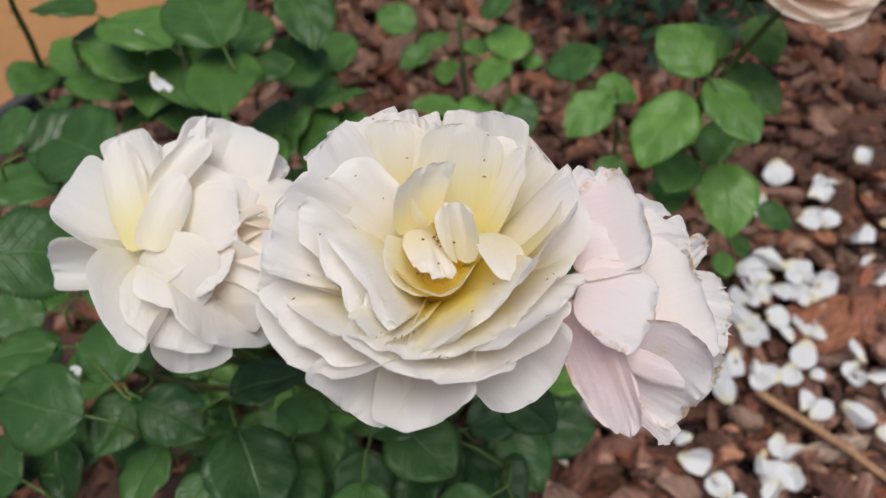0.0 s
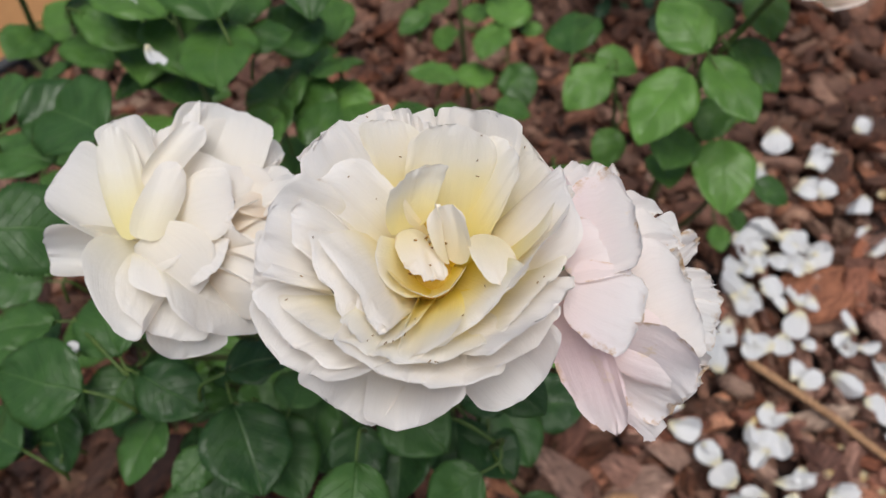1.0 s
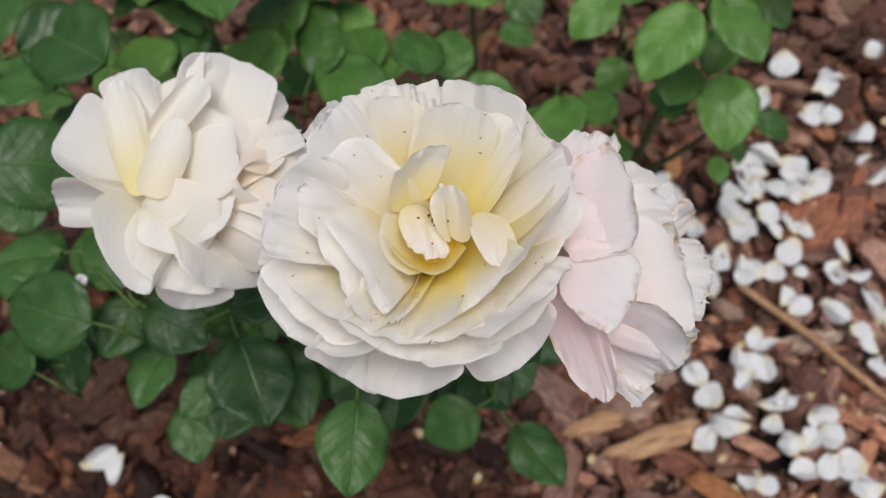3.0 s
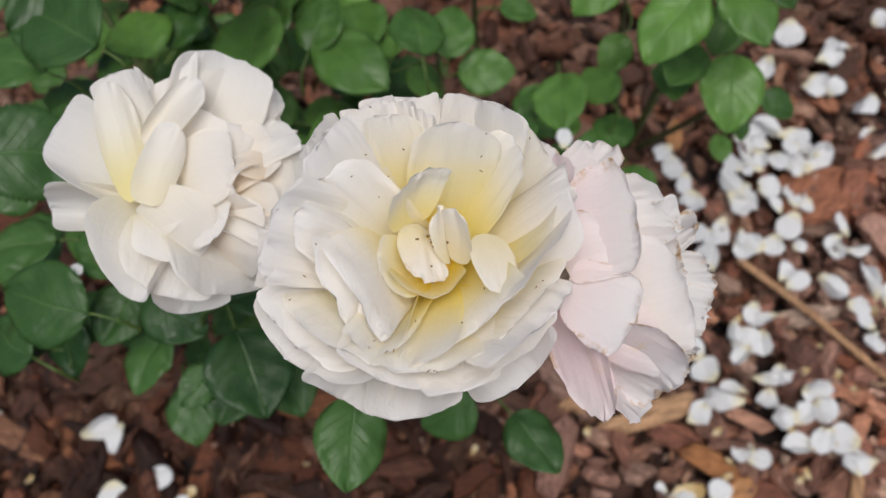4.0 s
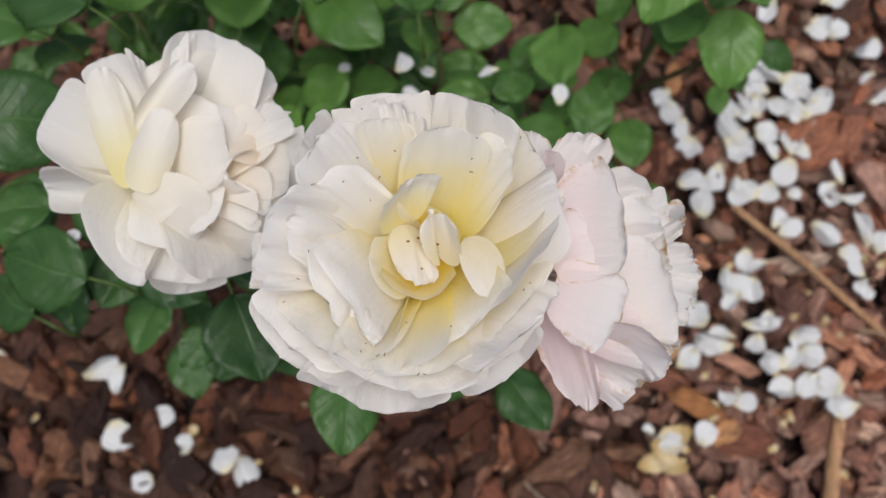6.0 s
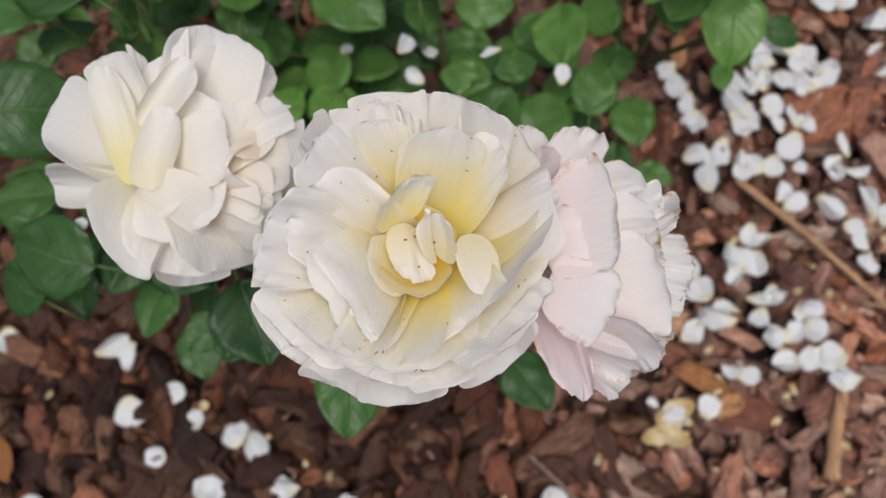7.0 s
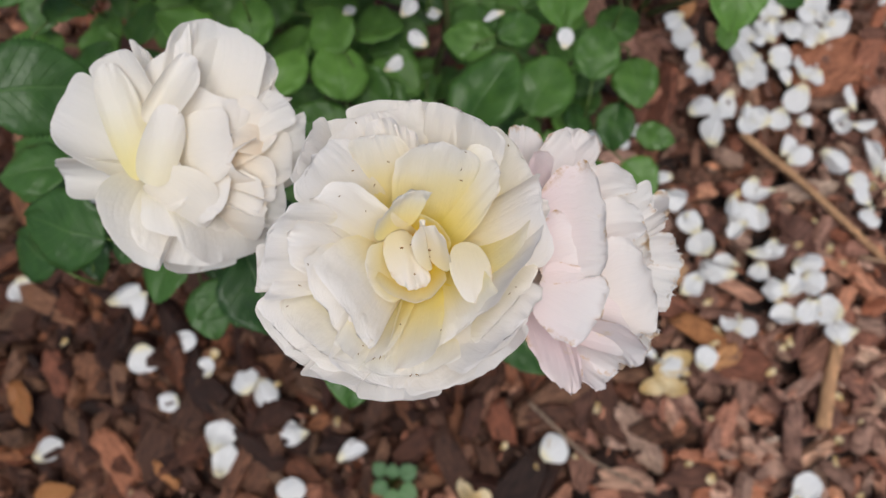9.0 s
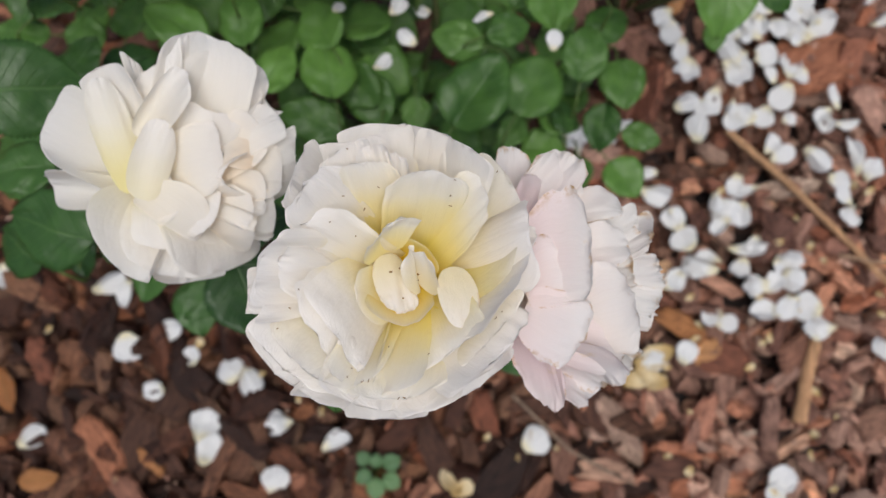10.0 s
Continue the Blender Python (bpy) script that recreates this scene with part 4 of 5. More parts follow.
EAST_BACK = [
    ("N", (2.5, -6, 2.7), (12.8, -54.2, 9.2), (13.5, -49.8, 4.3), (7.7, -46.3, 16.1), 2),
    ("B", (22.3, -24.9, 13.3), (13.6, -48.2, 33.6), (11.9, -49.7, 22.2), (18.5, -36.8, 35.7), 2),
    ("B", (20.4, -27.6, 12.1), (12.4, -48.1, 28.7), (21.6, -42.2, 17.8), (15.5, -32.7, 33.5), 2),
    ("N", (4.6, 32.9, 16.8), (-9.9, 47.2, 32.9), (-15.1, 41.3, 35.9), (3.4, 42.5, 23.1), 1),
    ("B", (1.3, 0, 5.6), (-4.1, 29.3, 52.8), (6.4, 25.8, 51.8), (3, 34, 45.8), 4),
    ("B", (1.1, -1.1, 6), (-7, 12.7, 61.6), (-7.7, 3.7, 62.7), (-8.6, 19.1, 55.9), 5),
    ("B", (1, -2.2, 6.1), (-9.3, -3.4, 65.4), (-5.9, -10.3, 59.2), (-9.1, 3.7, 62.9), 6),
]
EAST_CROWN = [
    ("B", (1.9, -2.8, 6.1), (4.8, -12.9, 60.6), (-7.8, -24.9, 59.6), (0, -9.3, 54.8), 5),
    ("B", (1.4, -3.4, 6), (-2.8, -20.5, 57.3), (3.8, -27.9, 53.4), (-2.7, -13.2, 55), 5),
    ("B", (15.5, -24.5, 31.2), (11.4, -27, 50.8), (13, -35.1, 39.8), (17.1, -22.4, 40.9), 3),
    ("B", (23.6, -9.7, 31.7), (17.4, -12.4, 51.8), (25.1, -19.6, 38.9), (27.8, -3.7, 41.5), 3),
    ("B", (2.4, -2.2, 6.1), (10.9, -3.7, 52.9), (9.3, -11.2, 50.4), (10.5, 2.9, 51.5), 7),
    ("N", (20.8, 21.2, 23), (4.8, 29.4, 48.9), (12.9, 17.9, 48.9), (4.5, 34.8, 37.7), 3),
    ("N", (17.5, 24.4, 18.1), (3, 39.1, 44.8), (25.4, 26.2, 42), (-7.7, 40.8, 34.5), 2),
]
EAST_FRONT = [
    ("B", (19.4, 14.9, 32.3), (15.9, 8.1, 52.9), (30, -3.3, 40.4), (9.3, 25.6, 50.1), 4),
    ("N", (34.3, -5.4, 13.9), (39.2, -4.4, 38.4), (32.2, -29.8, 30.7), (38.5, 7.3, 33.4), 2.5),
    ("R", (30.6, -3.6, 11.8), (11.5, -33.8, 22.9), (33.4, -35.6, 15.7), (29.3, -3.1, 23), 1),
    ("N", (36.3, 3.5, 14.1), (31.1, -0.7, 32.9), (32.9, -15.4, 24.5), (34.9, 7.4, 32.4), 2),
    ("N", (36.3, 8.3, 14.4), (29, 17.9, 35.8), (35, 7.3, 32), (28.9, 30.4, 25.2), 2),
    ("R", (32.2, 11.9, 12.4), (5.1, 47.7, 20.3), (15.9, 23.9, 5.6), (18.4, 33.1, 23.9), 3),
]
EAST_BALL = [
    (-164, 45, 108, 31, 35, 1.08), (-167, 51, 87, 59, 51, 1.04), (-159, 46, -101, 70, 39, 1.2), (-157, 41, -108, 15, 25, 1.19),
    (-117, 65, -36, 61, 39, 1.09), (171, 79, 30, 63, 37, 1.03), (113, 65, 63, 36, 33, 1.01), (108, 43, 84, 13, 29, 0.98),
    (-32, 63, -4, 34, 29, 0.98), (16, 69, 24, 17, 27, 0.96), (-41, 55, -29, 32, 23, 0.96), (-113, 46, -72, 33, 27, 1.09),
    (-117, 23, -94, 5, 27, 1.06), (-87, 46, -56, 45, 17, 1.04), (58, 70, -3, 59, 23, 1.02), (174, 67, 62, 87, 29, 1.12),
]


def blush_rose():
    """The pale pink bloom that leans away, seen from its side."""
    rose = bloom(axis_pose((0.028, -0.004, 0.648), (1, -0.05, 0.15), (0, 0, 1)), "blush-pink rose seen from its side with browning petal edges")
    kinds = {"R": ROSY_PETAL, "N": PINK_PETAL, "B": BLUSH_PETAL}
    shape = rose.matrix_basis.inverted() @ Matrix.Translation((0.058, -0.006, 0.650)) @ Matrix.Diagonal((0.020, 0.025, 0.024, 1))
    for k, row in enumerate(EAST_BALL):
        part("petal", shell_petal(row, 270 + 2.3 * k, shape, 1.2, sink=0.20), BLUSH_PETAL, rose)
    key_petals(rose, EAST_BACK + EAST_CROWN + EAST_FRONT, kinds, 203.0, jag=3.0, ruffle=1.6)
    sepals(rose, pose(0, 0, 0.001))
    flower_stem(rose, [(0.018, -0.004, 0.646), (0.008, 0.004, 0.62), (-0.005, 0.03, 0.5), (-0.02, 0.12, 0.25), (-0.02, 0.19, 0.0)])
    return rose


def far_rose():
    """The peach bloom on the neighbouring plant."""
    rose = bloom(axis_pose(FAR_ROSE, (0.1, -0.25, 1), (1, 0, 0)), "pale peach rose on the neighbouring bush")
    for k, (count, reach, rise, width, wrap) in enumerate(((7, 47, 9, 50, 5), (7, 42, 17, 44, 5), (7, 33, 25, 36, 6), (7, 22, 30, 25, 6), (6, 13, 32, 16, 5))):
        add_petals(rose, whorl(count, 23 * k, reach, rise, width, wrap, 3.5, 90 + k), PEACH_PETAL, 300.0 + 13 * k, sway=5.0, base=2.5, foot=-1 + k, bowl=(1.8, 1.4), lip=1.0 - 0.6 * k, ruffle=2.4, size=(22, 18))
    sepals(rose, pose(0, 0, 0.001))
    x, y, z = FAR_ROSE
    flower_stem(rose, [(x, y, z - 0.008), (0.258, 0.281, 0.50), (0.232, 0.281, 0.45), (0.232, 0.31, 0.35), (0.24, 0.36, 0.0)])
    return rose


FAR_ROSE = (0.271, 0.279, 0.536)
open_rose()
full_rose()
blush_rose()
far_rose()


# ---------------------------------------------------------------- rose bushes
LEAF_MESHES = [leaf_mesh("leaf", 3.1 * k + 1, LEAF, 0.72 + 0.045 * k, 0.12 + 0.07 * (k % 3), 0.08 + 0.05 * (k % 4)) for k in range(6)]
OLD_LEAF_MESHES = [leaf_mesh("leaf", 3.1 * k + 2, OLD_LEAF, 0.80 + 0.04 * k, 0.12 + 0.07 * (k % 3), 0.10 + 0.05 * (k % 4)) for k in range(6)]


def smooth_path(points, n=8):
    """A rounded line through points."""
    p = [Vector(q) for q in points]
    p = [2 * p[0] - p[1], *p, 2 * p[-1] - p[-2]]
    out = []
    for a, b, c, d in zip(p, p[1:], p[2:], p[3:]):
        for k in range(n):
            t = k / n
            out.append(0.5 * (2 * b + (c - a) * t + (2 * a - 5 * b + 4 * c - d) * t * t + (3 * b - a - 3 * c + d) * t ** 3))
    return out + [p[-2]]


def bush(name, label, canes, leaf_rows, seed, old=0):
    """A rose bush: canes from the ground, and leaves that reach out from them on stalks."""
    rnd = random.Random(seed)
    b = thing(name, Matrix.Identity(4), label, "rose bush", "rose bushes")
    nodes = []
    for c in canes:
        line = smooth_path(c)
        nodes += line[3:]
        n = len(line)
        cane = part("cane", tube(line, [0.0042 - 0.0024 * k / (n - 1) for k in range(n)], 8), CANE, b)
        for k in range(4, n - 2, 3):
            d = Vector((rnd.uniform(-1, 1), rnd.uniform(-1, 1), -0.4)).normalized()
            part("thorn", tube([line[k] + d * 0.002, line[k] + d * 0.006 - Vector((0, 0, 0.001))], [0.0013, 0.0002], 5), CANE, cane)
    for k, (x, y, z, az, mm, *tilt) in enumerate(leaf_rows):
        base = Vector((x, y, z))
        roll, dip = rnd.uniform(-24, 24), rnd.uniform(-16, 14)
        m = pose(x, y, z, *(tilt or (roll, dip)), az) @ Matrix.Scale(mm * 0.001, 4)
        leaf = part("leaf", (OLD_LEAF_MESHES if k < old else LEAF_MESHES)[rnd.randrange(6)], LEAF, b, m=m)
        node = min(nodes, key=lambda q: (q - base).length + max(0, q.z - z) * 2)
        back = m.to_3x3() @ Vector((-1, 0, 0))
        p1 = base + back.normalized() * 0.012 - Vector((0, 0, 0.002))
        if (node - base).length > 0.042:
            node = base + back.normalized() * 0.022 - Vector((0, 0, 0.022))
        line = smooth_path([base, p1, p1.lerp(node, 0.5) + Vector((0, 0, 0.006)), node], 4)
        st = part("stalk", tube(line, [0.0007 + 0.0006 * i / (len(line) - 1) for i in range(len(line))], 6), STEM, leaf)
        st.matrix_parent_inverse = m.inverted()
    return b


LEAVES_NEAR = [
    (-0.054, -0.011, 0.53, -99, 46), (0.005, -0.009, 0.47, -157, 36), (0.028, -0.013, 0.42, -57, 45), (-0.121, 0.038, 0.5, -72, 51),
    (-0.141, 0.027, 0.47, -133, 30), (-0.199, 0.055, 0.51, 163, 53), (-0.184, 0.078, 0.48, -120, 39), (-0.173, 0.064, 0.5, -36, 44),
    (-0.254, 0.084, 0.43, -92, 42), (-0.185, 0.077, 0.5, 111, 47), (-0.119, 0.049, 0.52, 13, 38), (-0.041, 0.041, 0.47, -49, 45),
    (-0.058, 0.031, 0.46, -105, 37), (0.022, 0.055, 0.42, -72, 52), (0.044, 0.057, 0.38, -10, 41), (0.019, 0.015, 0.55, -52, 28),
    (-0.086, 0.063, 0.44, -103, 41), (-0.005, 0.04, 0.42, -89, 44), (-0, 0.038, 0.45, 11, 37),
]
LEAVES_NEAR_MORE = [
    (-0.022, 0.034, 0.5, -168, 32), (-0.249, 0.066, 0.42, 64, 37), (-0.212, 0.088, 0.42, -60, 45), (-0.141, 0.104, 0.46, -179, 34),
    (-0.097, 0.043, 0.47, 68, 33), (-0.268, 0.064, 0.42, 171, 37), (-0.175, 0.067, 0.4, -88, 30), (-0.115, 0.044, 0.46, -64, 52),
    (-0.141, 0.04, 0.42, -111, 41), (-0.034, 0.036, 0.44, -106, 48), (-0.093, 0.065, 0.42, -83, 45), (0, 0.032, 0.42, -49, 42),
    (-0.18, 0.059, 0.45, -119, 42), (-0.191, 0.038, 0.38, -79, 42),
]
LEAVES_WEST = [
    (-0.241, 0.132, 0.56, 4, 58), (-0.242, 0.176, 0.45, 57, 37), (-0.224, 0.105, 0.5, -176, 43), (-0.267, 0.054, 0.44, 146, 44),
    (-0.238, 0.221, 0.5, 158, 50), (-0.253, 0.24, 0.52, 17, 56), (-0.297, 0.291, 0.47, 99, 54), (-0.251, 0.213, 0.47, 41, 41),
    (-0.228, 0.189, 0.42, 25, 40), (-0.245, 0.105, 0.46, 143, 64), (-0.279, 0.184, 0.42, -179, 43), (-0.191, 0.213, 0.53, 141, 68),
]
LEAVES_BEHIND = [
    (-0.128, 0.177, 0.38, 56, 46), (-0.074, 0.172, 0.36, 95, 53), (-0.057, 0.197, 0.33, -66, 45), (-0.014, 0.186, 0.3, -95, 30),
    (0.016, 0.129, 0.4, 50, 62), (0.046, 0.202, 0.36, 163, 42), (0.048, 0.206, 0.37, 14, 37), (-0.072, 0.213, 0.36, 114, 44),
    (-0.066, 0.239, 0.34, -6, 42), (-0.131, 0.206, 0.4, 96, 48), (-0.157, 0.209, 0.41, 144, 50), (-0.228, 0.231, 0.38, 77, 38),
    (-0.072, 0.15, 0.34, 154, 53), (0.065, 0.144, 0.36, 55, 56), (0.117, 0.165, 0.36, 74, 45), (0.13, 0.209, 0.34, 25, 39),
    (0.158, 0.196, 0.31, -87, 44), (0.146, 0.163, 0.3, -106, 41), (0.112, 0.145, 0.28, 84, 33),
]
LEAVES_BEHIND_LOW = [
    (0.161, 0.142, 0.28, -27, 34), (0.147, 0.117, 0.28, -57, 39), (0.074, 0.14, 0.26, -6, 38), (0.076, 0.165, 0.28, -125, 35),
    (0.106, 0.214, 0.34, 84, 36), (-0.043, 0.193, 0.3, 35, 34), (-0.117, 0.118, 0.36, -94, 35), (0.124, 0.129, 0.25, -96, 31),
    (0.024, 0.248, 0.4, -8, 43), (-0.002, 0.24, 0.38, 84, 38), (-0.126, 0.243, 0.44, 80, 59), (-0.145, 0.286, 0.4, -66, 46),
    (-0.085, 0.269, 0.42, 60, 47), (-0.076, 0.281, 0.42, -50, 72), (-0.026, 0.268, 0.4, 85, 47), (0.107, 0.262, 0.36, -99, 57),
    (0.144, 0.231, 0.36, 107, 45), (0.075, 0.242, 0.33, 55, 37),
]
LEAVES_BACK = [
    (-0.169, 0.364, 0.5, -81, 72), (-0.129, 0.321, 0.5, 67, 59), (-0.233, 0.36, 0.5, -36, 56), (-0.222, 0.383, 0.48, 144, 56),
    (-0.121, 0.297, 0.53, -89, 72), (-0.122, 0.308, 0.5, 17, 44), (-0.117, 0.278, 0.55, 111, 69), (-0.163, 0.321, 0.52, 134, 72),
    (-0.234, 0.397, 0.5, 154, 56), (-0.26, 0.412, 0.44, -65, 63), (-0.271, 0.426, 0.42, 136, 54), (-0.193, 0.389, 0.46, -94, 72),
    (-0.205, 0.378, 0.42, -148, 46), (-0.089, 0.34, 0.42, 63, 49), (-0.076, 0.392, 0.5, -79, 58), (-0.328, 0.467, 0.4, -106, 49),
    (-0.076, 0.338, 0.4, -12, 43), (-0.105, 0.304, 0.42, 96, 57), (-0.001, 0.227, 0.46, 93, 46),
]
LEAVES_BACK_MORE = [
    (-0.197, 0.259, 0.45, 100, 55), (-0.181, 0.271, 0.44, 63, 50), (0.068, 0.332, 0.36, -8, 33), (0.017, 0.249, 0.42, 75, 44),
    (-0.099, 0.343, 0.42, -55, 62), (-0.079, 0.332, 0.43, 29, 48), (-0.054, 0.322, 0.4, -80, 54), (-0.103, 0.318, 0.43, -117, 51),
    (-0.105, 0.341, 0.46, 31, 51), (-0.059, 0.378, 0.42, 93, 57), (-0.186, 0.359, 0.44, -67, 69), (-0.27, 0.373, 0.44, -162, 43),
]
LEAVES_EAST = [
    (0.204, 0.251, 0.485, 117, 50, -8, -22), (0.226, 0.278, 0.47, 107, 47, 14, -6), (0.273, 0.328, 0.46, -87, 42, 12, 14),
    (0.242, 0.285, 0.455, -64, 50, 10, 12), (0.208, 0.251, 0.48, -74, 58, -6, 6), (0.189, 0.246, 0.475, -135, 63, 4, 14),
    (0.236, 0.266, 0.41, -125, 36, 6, 15), (0.155, 0.34, 0.4, -23, 38, 10, 10), (0.159, 0.321, 0.405, -145, 48, -5, 10),
    (0.134, 0.337, 0.41, 74, 54), (0.23, 0.237, 0.4, -101, 60), (0.28, 0.244, 0.32, -38, 34),
    (0.199, 0.256, 0.4, -114, 50), (0.256, 0.235, 0.27, -100, 29), (0.257, 0.312, 0.36, -108, 42), (0.196, 0.261, 0.36, -93, 36),
    (0.24, 0.25, 0.4, 52, 38), (0.166, 0.291, 0.36, -126, 35), (0.278, 0.257, 0.26, -83, 25),
]
LEAVES_NORTHEAST = [
    (0.104, 0.466, 0.32, 79, 55), (0.098, 0.474, 0.32, -123, 51), (0.016, 0.557, 0.3, 141, 49), (0.029, 0.524, 0.3, -151, 39),
    (0.026, 0.521, 0.3, 60, 44), (0.045, 0.407, 0.32, 155, 51), (0.044, 0.426, 0.3, 15, 44), (0.1, 0.435, 0.3, -78, 47),
    (0.048, 0.521, 0.28, -105, 38), (0.075, 0.501, 0.3, 74, 34), (0.089, 0.496, 0.35, 58, 47), (0.141, 0.475, 0.3, 154, 24),
]


def filler(regions, seed):
    """Further leaves lower down in the bush: x and y range, z range, count."""
    rnd = random.Random(seed)
    return [(rnd.uniform(x0, x1), rnd.uniform(y0, y1), rnd.uniform(z0, z1), rnd.uniform(0, 360), rnd.uniform(36, 54)) for x0, x1, y0, y1, z0, z1, n in regions for _ in range(n)]


bush("rose_bush", "leafy rose bush with glossy dark green leaves under the blooms", [
    [(-0.03, 0.20, 0.0), (-0.05, 0.15, 0.2), (-0.06, 0.08, 0.38), (-0.05, 0.03, 0.52)],
    [(-0.06, 0.21, 0.0), (-0.14, 0.19, 0.2), (-0.19, 0.13, 0.38), (-0.21, 0.10, 0.50)],
    [(-0.04, 0.23, 0.0), (-0.12, 0.26, 0.22), (-0.15, 0.29, 0.40), (-0.16, 0.33, 0.52)],
    [(0.0, 0.21, 0.0), (0.06, 0.20, 0.15), (0.10, 0.20, 0.28), (0.14, 0.21, 0.33)],
    [(-0.01, 0.23, 0.0), (-0.01, 0.24, 0.18), (0.01, 0.24, 0.32), (0.01, 0.26, 0.41)],
    [(-0.08, 0.23, 0.0), (-0.2, 0.28, 0.25), (-0.26, 0.36, 0.40), (-0.27, 0.42, 0.46)],
    [(-0.09, 0.24, 0.0), (-0.362, 0.497, 0.30), (-0.341, 0.475, 0.37), (-0.319, 0.451, 0.44), (-0.301, 0.425, 0.50), (-0.278, 0.398, 0.55)],
    [(-0.03, 0.19, 0.0), (0.0, 0.10, 0.22), (0.01, 0.03, 0.38), (0.02, 0.01, 0.46)],
], LEAVES_NEAR + LEAVES_NEAR_MORE + LEAVES_WEST + LEAVES_BEHIND + LEAVES_BEHIND_LOW + LEAVES_BACK + LEAVES_BACK_MORE
    + filler([(-0.26, -0.02, 0.13, 0.36, 0.17, 0.35, 95), (-0.02, 0.13, 0.16, 0.30, 0.14, 0.27, 34), (-0.34, -0.18, 0.26, 0.44, 0.2, 0.38, 26)], 11), 7, old=len(LEAVES_NEAR + LEAVES_NEAR_MORE + LEAVES_WEST))
bush("rose_bush", "slender neighbouring rose bush with dark green leaves", [
    [(0.24, 0.36, 0.0), (0.245, 0.34, 0.2), (0.228, 0.30, 0.38), (0.223, 0.279, 0.46)],
    [(0.23, 0.36, 0.0), (0.19, 0.34, 0.22), (0.17, 0.32, 0.38)],
    [(0.25, 0.36, 0.0), (0.27, 0.30, 0.18), (0.25, 0.25, 0.30)],
], LEAVES_EAST, 17)
bush("rose_bush", "small rose shoot with sparse rounded leaves on bark mulch", [
    [(0.07, 0.52, 0.0), (0.065, 0.50, 0.15), (0.06, 0.49, 0.30), (0.06, 0.50, 0.36)],
], LEAVES_NORTHEAST, 23)


# ---------------------------------------------------------------- fallen petals
def loose_petal_mesh(name, seed, material, length=42, width=40, cup=9, crush=1.0, fold=0.0, roll=0.0):
    """A shed petal: fan-shaped, dished and creased, folded along its middle and rolled along its length."""
    def fn(u, v):
        w = 1 - (1 - v) ** 1.2
        s = max(0.0, (w - 0.60) / 0.40)
        k = (0.24 + 0.76 * math.sin(math.pi * 0.5 * min(1, w / 0.60))) * max(0.0004, 1 - s ** 2.4) ** 0.5
        half = 0.5 * width * k * (1 + 0.13 * wob(w * 3, seed + 5 * (u > 0)))
        x = u * k
        e = max(abs(x), abs(2 * w - 1)) ** 2
        px, py = length * (w - 0.5), half * u
        z = cup * ((2 * w - 1) ** 2 * 0.3 + x * x * 0.4) + crush * (3.5 * e * wob(x * 1.7 + seed, w * 1.9, seed) + 1.6 * wob(x * 3.5, w * 3.5, seed) + 2.0 * e * wob(x * 6, w * 5, seed))
        a = radians(fold if u > 0 else fold * 0.2)
        py, z = py * math.cos(a), z + abs(py) * math.sin(a)
        if roll:
            r = length / radians(roll)
            px, z = (r - z) * math.sin(px / r), r - (r - z) * math.cos(px / r)
        return Vector((px, py, z)) * 0.001
    return mesh_of(name, sheet(fn, 16, 14, "petal", 0.0003), material)


PETAL_MESHES = [loose_petal_mesh("fallen_petal", 2.0 + 1.7 * k, FALLEN_PETAL, 33 + 4 * (k % 4), 28 + 4 * (k % 3), 2 + 1.6 * (k % 4), 1.0 + 0.4 * (k % 4), (0, 50, 25, 85, 10, 65)[k % 6], (0, 40, 65, 20, 50)[k % 5]) for k in range(14)]
DRY_MESHES = [loose_petal_mesh("withered_petal", 31.0 + k, DRY_PETAL, 30, 22, 11) for k in range(3)]
GP_A = [
    (-0.409, 0.084), (-0.382, 0.068), (-0.339, 0.019), (-0.387, 0.005),
    (-0.313, -0.014), (-0.27, -0.034), (-0.249, -0.046), (-0.358, -0.048),
    (-0.303, -0.094), (-0.301, -0.121), (-0.215, -0.097), (-0.507, -0.089),
    (-0.225, -0.162), (-0.151, -0.129), (-0.531, 0.101), (0.282, 0.314),
    (0.295, 0.265), (0.407, 0.307), (0.427, 0.294), (0.453, 0.306),
    (0.352, 0.256), (0.387, 0.274), (0.415, 0.257), (0.402, 0.223),
    (0.289, 0.225), (0.32, 0.225), (0.301, 0.195), (0.32, 0.184),
    (0.351, 0.204), (0.377, 0.201), (0.463, 0.215), (0.469, 0.187),
    (0.428, 0.144), (0.469, 0.141), (0.451, 0.116), (0.357, 0.151),
    (0.368, 0.135), (0.43, 0.081), (0.333, 0.123), (0.316, 0.094),
    (0.335, 0.089),
]
GP_B = [
    (0.269, 0.065), (0.279, 0.037), (0.25, 0.02), (0.337, 0.051),
    (0.327, 0.027), (0.259, 0.091), (0.241, 0.126), (0.381, 0.032),
    (0.361, 0.006), (0.38, 0.007), (0.396, -0.024), (0.405, -0.048),
    (0.289, -0.025), (0.348, -0.026), (0.479, -0.078), (0.253, -0.063),
    (0.339, -0.213), (0.073, -0.144), (0.21, 0.212), (0.154, 0.197),
    (0.358, 0.309), (0.375, 0.311), (0.352, 0.285), (0.395, 0.334),
    (0.213, -0.069),
]
GP_C = [
    (0.507, 0.444), (0.486, 0.406), (0.5, 0.393), (0.531, 0.37),
    (0.465, 0.478), (0.424, 0.434), (0.382, 0.342), (0.404, 0.344),
    (0.441, 0.311), (0.435, 0.332), (0.529, 0.307), (0.591, 0.481),
    (0.373, 0.315), (0.163, 0.191), (0.109, 0.156),
]


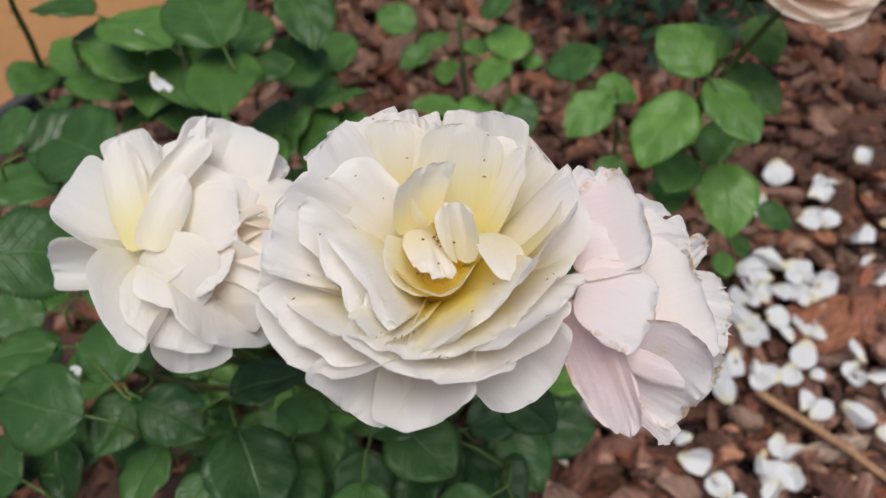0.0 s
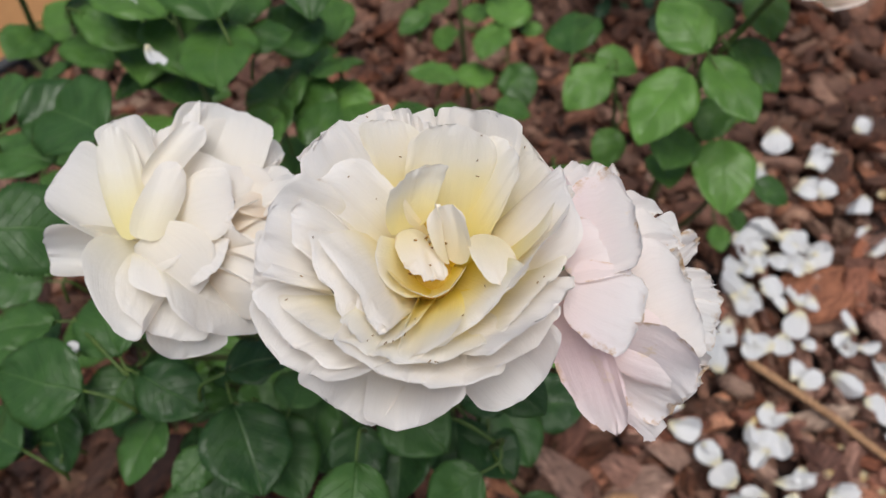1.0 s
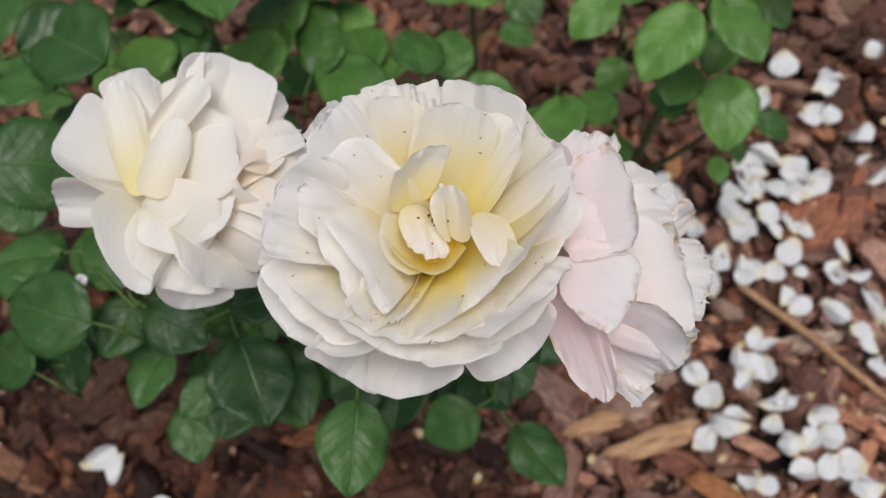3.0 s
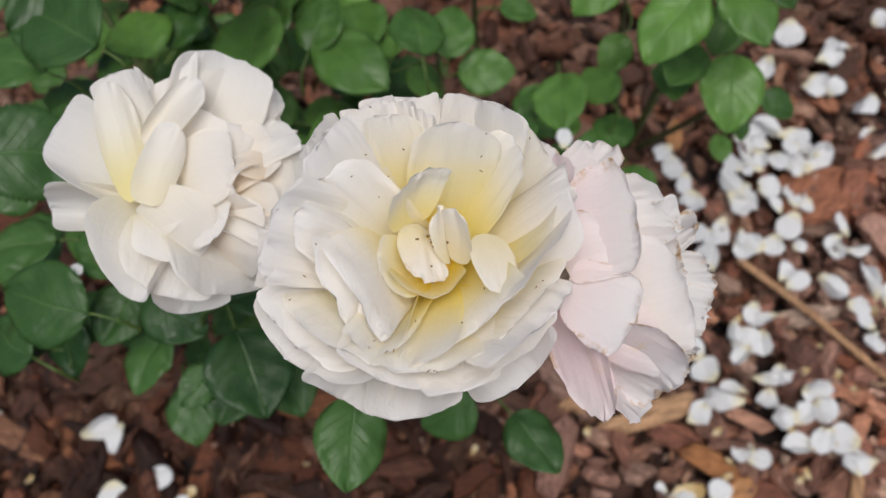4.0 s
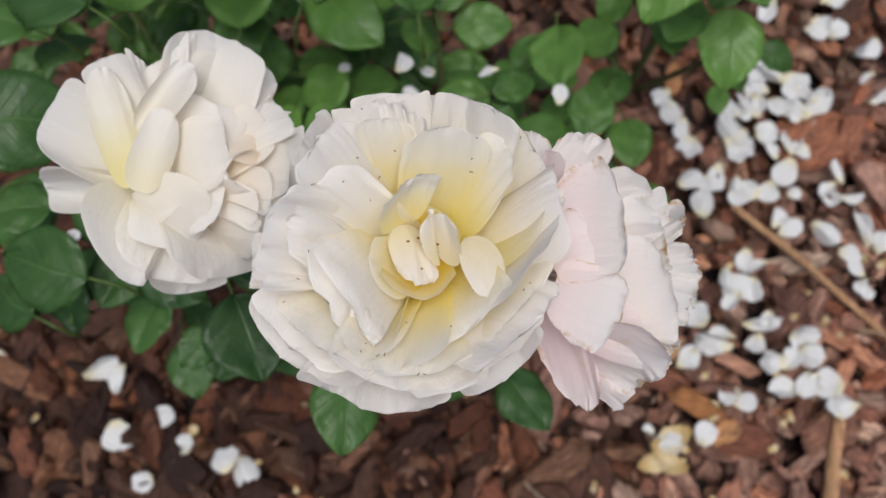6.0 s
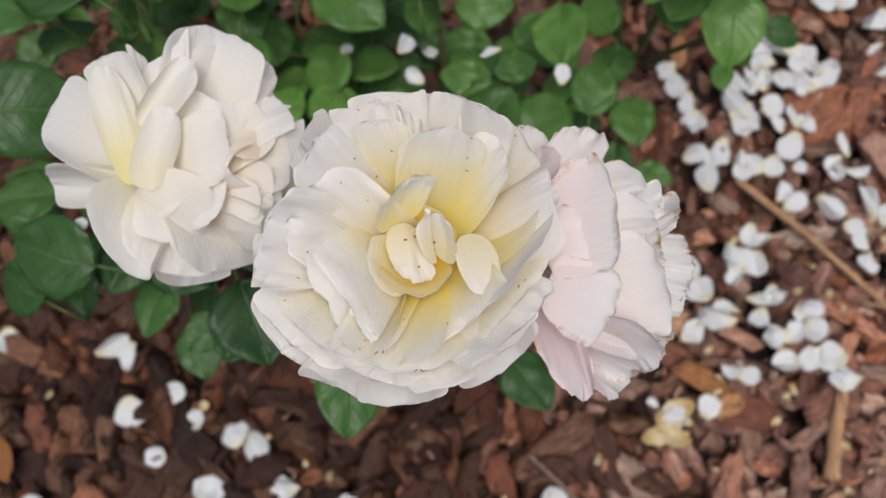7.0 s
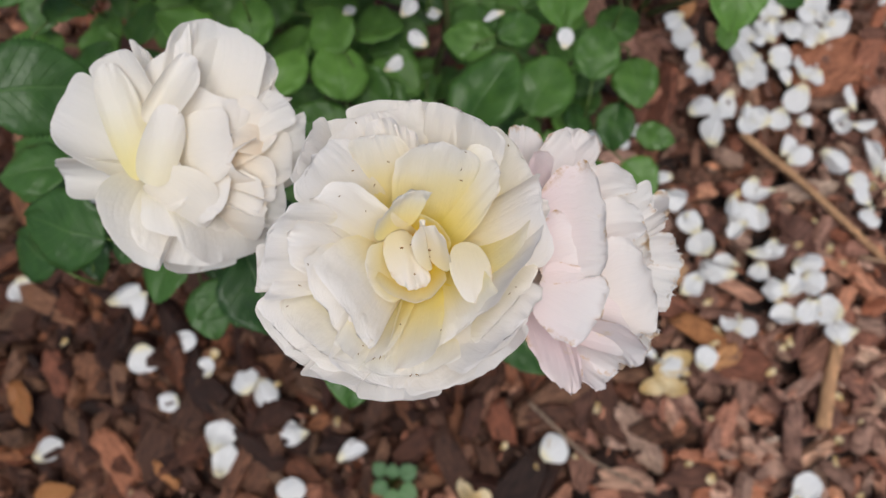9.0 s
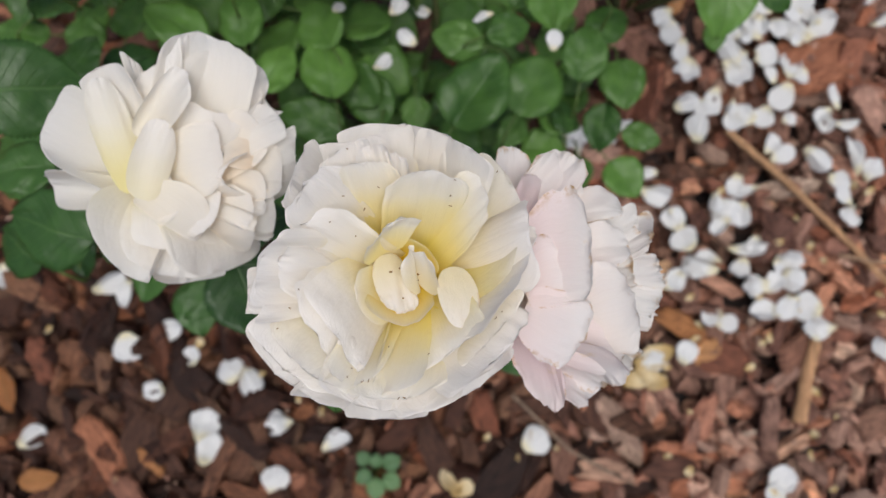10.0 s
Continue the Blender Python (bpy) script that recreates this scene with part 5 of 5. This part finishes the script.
def scatter_petals():
    rnd = random.Random(9)
    spots = [(x, y, rnd.uniform(0.8, 1.12)) for x, y in GP_A + GP_B + GP_C]
    # smaller ones lie beside and half over them
    spots += [(x + rnd.uniform(-0.026, 0.026), y + rnd.uniform(-0.026, 0.026), rnd.uniform(0.42, 0.85)) for x, y, s in spots if x > 0.15 and rnd.random() < 0.75]
    for k, (x, y, s) in enumerate(spots):
        # the long stick lies here, so the petal rests beside it
        along = (x - 0.333) * 0.622 - (y - 0.190) * 0.783
        off = (x - 0.333) * 0.783 + (y - 0.190) * 0.622
        if -0.01 < along < 0.28 and abs(off) < 0.018:
            x, y, s = x + 0.026 * 0.783, y + 0.026 * 0.622, min(s, 0.7)
        ob = new("fallen_petal", rnd.choice(PETAL_MESHES))
        flip = 180 if rnd.random() < 0.35 else 0
        z = 0.034 + (0.008 if flip else 0) + (0.004 if s < 0.72 else 0)
        ob.matrix_basis = pose(x, y, z, rnd.uniform(-26, 26) + flip, rnd.uniform(-24, 24), rnd.uniform(0, 360)) @ Matrix.Scale(s, 4)
        tagged(ob, "fallen white rose petal lying on bark mulch" if s > 0.72 else "small crumpled white rose petal on bark mulch", "petal", "fallen petals")


scatter_petals()

# ---------------------------------------------------------------- small things
def petals_in_bush():
    """Petals that were caught by the leaves on their way down."""
    rnd = random.Random(31)
    for x, y, z in ((-0.064, 0.241, 0.37), (-0.018, 0.232, 0.38), (0.001, 0.235, 0.36), (-0.034, 0.196, 0.36), (-0.013, 0.211, 0.37), (0.046, 0.211, 0.39), (0.098, 0.193, 0.38), (-0.158, 0.257, 0.545), (-0.185, 0.332, 0.52), (-0.232, 0.452, 0.42), (-0.206, 0.078, 0.515)):
        ob = new("fallen_petal", rnd.choice(PETAL_MESHES))
        ob.matrix_basis = pose(x, y, z, rnd.uniform(-35, 35), rnd.uniform(-40, 40), rnd.uniform(0, 360)) @ Matrix.Scale(rnd.uniform(0.34, 0.5), 4)
        if x < -0.2 and y < 0.1:
            ob.matrix_basis = pose(x, y, z, 20, 10, 40) @ Matrix.Scale(0.26, 4)
        tagged(ob, "white petal caught among the rose leaves", "petal", "caught petals")


petals_in_bush()


def withered():
    rnd = random.Random(41)
    for x, y, s in ((0.204, -0.075, 1.3), (0.222, -0.062, 1.2), (0.190, -0.085, 1.1), (0.215, -0.092, 1.0), (-0.026, -0.183, 1.2), (-0.015, -0.19, 0.9), (0.073, -0.144, 0.9)):
        ob = new("withered_petal", rnd.choice(DRY_MESHES))
        ob.matrix_basis = pose(x, y, 0.034, rnd.uniform(-30, 30), rnd.uniform(-30, 30), rnd.uniform(0, 360)) @ Matrix.Scale(s, 4)
        tagged(ob, "withered tan petal curled up on the mulch", "petal", "withered petals")
    for _ in range(64):
        x, y = (rnd.uniform(0.0, 0.52), rnd.uniform(-0.26, 0.12)) if rnd.random() < 0.7 else (rnd.uniform(-0.5, 0.6), rnd.uniform(-0.2, 0.55))
        ob = new("petal_scrap", rnd.choice(DRY_MESHES))
        ob.matrix_basis = pose(x, y, 0.034, rnd.uniform(-50, 50), rnd.uniform(-50, 50), rnd.uniform(0, 360)) @ Matrix.Scale(rnd.uniform(0.22, 0.5), 4)
        tagged(ob, "small dry cream petal scrap on the mulch", "petal scrap", "petal scraps")


withered()


def dry_leaf(x, y, az, mm, seed):
    ob = new("dry_leaf", leaf_mesh("dry_leaf", seed, DRY_LEAF, 0.5, 0.35, -0.1))
    ob.matrix_basis = pose(x, y, 0.034, 12, -6, az) @ Matrix.Scale(mm * 0.001, 4)
    tagged(ob, "dry orange-brown fallen leaf on the mulch", "leaf", "dry leaves")


dry_leaf(-0.525, -0.140, 8, 55, 4.0)
dry_leaf(-0.545, -0.005, -65, 60, 6.0)
dry_leaf(0.289, 0.335, 80, 42, 9.0)


def weed():
    """A seedling with round leaflets, just out of the mulch."""
    w = thing("weed", pose(-0.111, -0.161, 0.0), "small pale green weed seedling growing through the mulch", "weed")
    me = leaf_mesh("weed_leaf", 5.5, YOUNG_LEAF, 0.95, 0.1, 0.1)
    for k, (az, r, z, mm) in enumerate(((20, 0.010, 0.036, 22), (75, 0.004, 0.044, 16), (130, 0.010, 0.038, 18), (205, 0.006, 0.034, 20), (265, 0.010, 0.030, 24), (320, 0.012, 0.033, 22))):
        ca, sa = math.cos(radians(az)), math.sin(radians(az))
        leaf = part("leaf", me, YOUNG_LEAF, w, m=pose(r * ca, r * sa, z, 0, -8, az) @ Matrix.Scale(mm * 0.001, 4))
        st = part("stalk", tube(arc((0, 0, 0.004), (r * ca, r * sa, z), 0.003, 6), [0.0009] * 7, 6), STEM, leaf)
        st.matrix_parent_inverse = leaf.matrix_basis.inverted()


weed()


def far_shrub():
    """The low dark shrub at the far end of the bed."""
    rnd = random.Random(51)
    s = thing("shrub", pose(0.42, 0.92, 0), "low dense dark green shrub at the back of the bed", "shrub")
    meshes = [leaf_mesh("shrub_leaf", 1.7 * k, DARK_LEAF, 0.45, 0.2, 0.15) for k in range(3)]
    for k in range(5):
        a = k * 1.3
        part("branch", tube(arc((0, 0, 0), (0.10 * math.cos(a), 0.10 * math.sin(a), 0.16), 0.02, 6), [0.004 - 0.0004 * i for i in range(7)], 6), CANE, s)
    for _ in range(280):
        a, r = rnd.uniform(0, math.tau), 0.20 * math.sqrt(rnd.random())
        z = 0.03 + rnd.random() * (0.24 - 0.5 * r)
        part("leaf", rnd.choice(meshes), DARK_LEAF, s, m=pose(r * math.cos(a), r * math.sin(a), z, rnd.uniform(-40, 40), rnd.uniform(-40, 20), math.degrees(a) + rnd.uniform(-60, 60)) @ Matrix.Scale(rnd.uniform(0.03, 0.05), 4))


far_shrub()
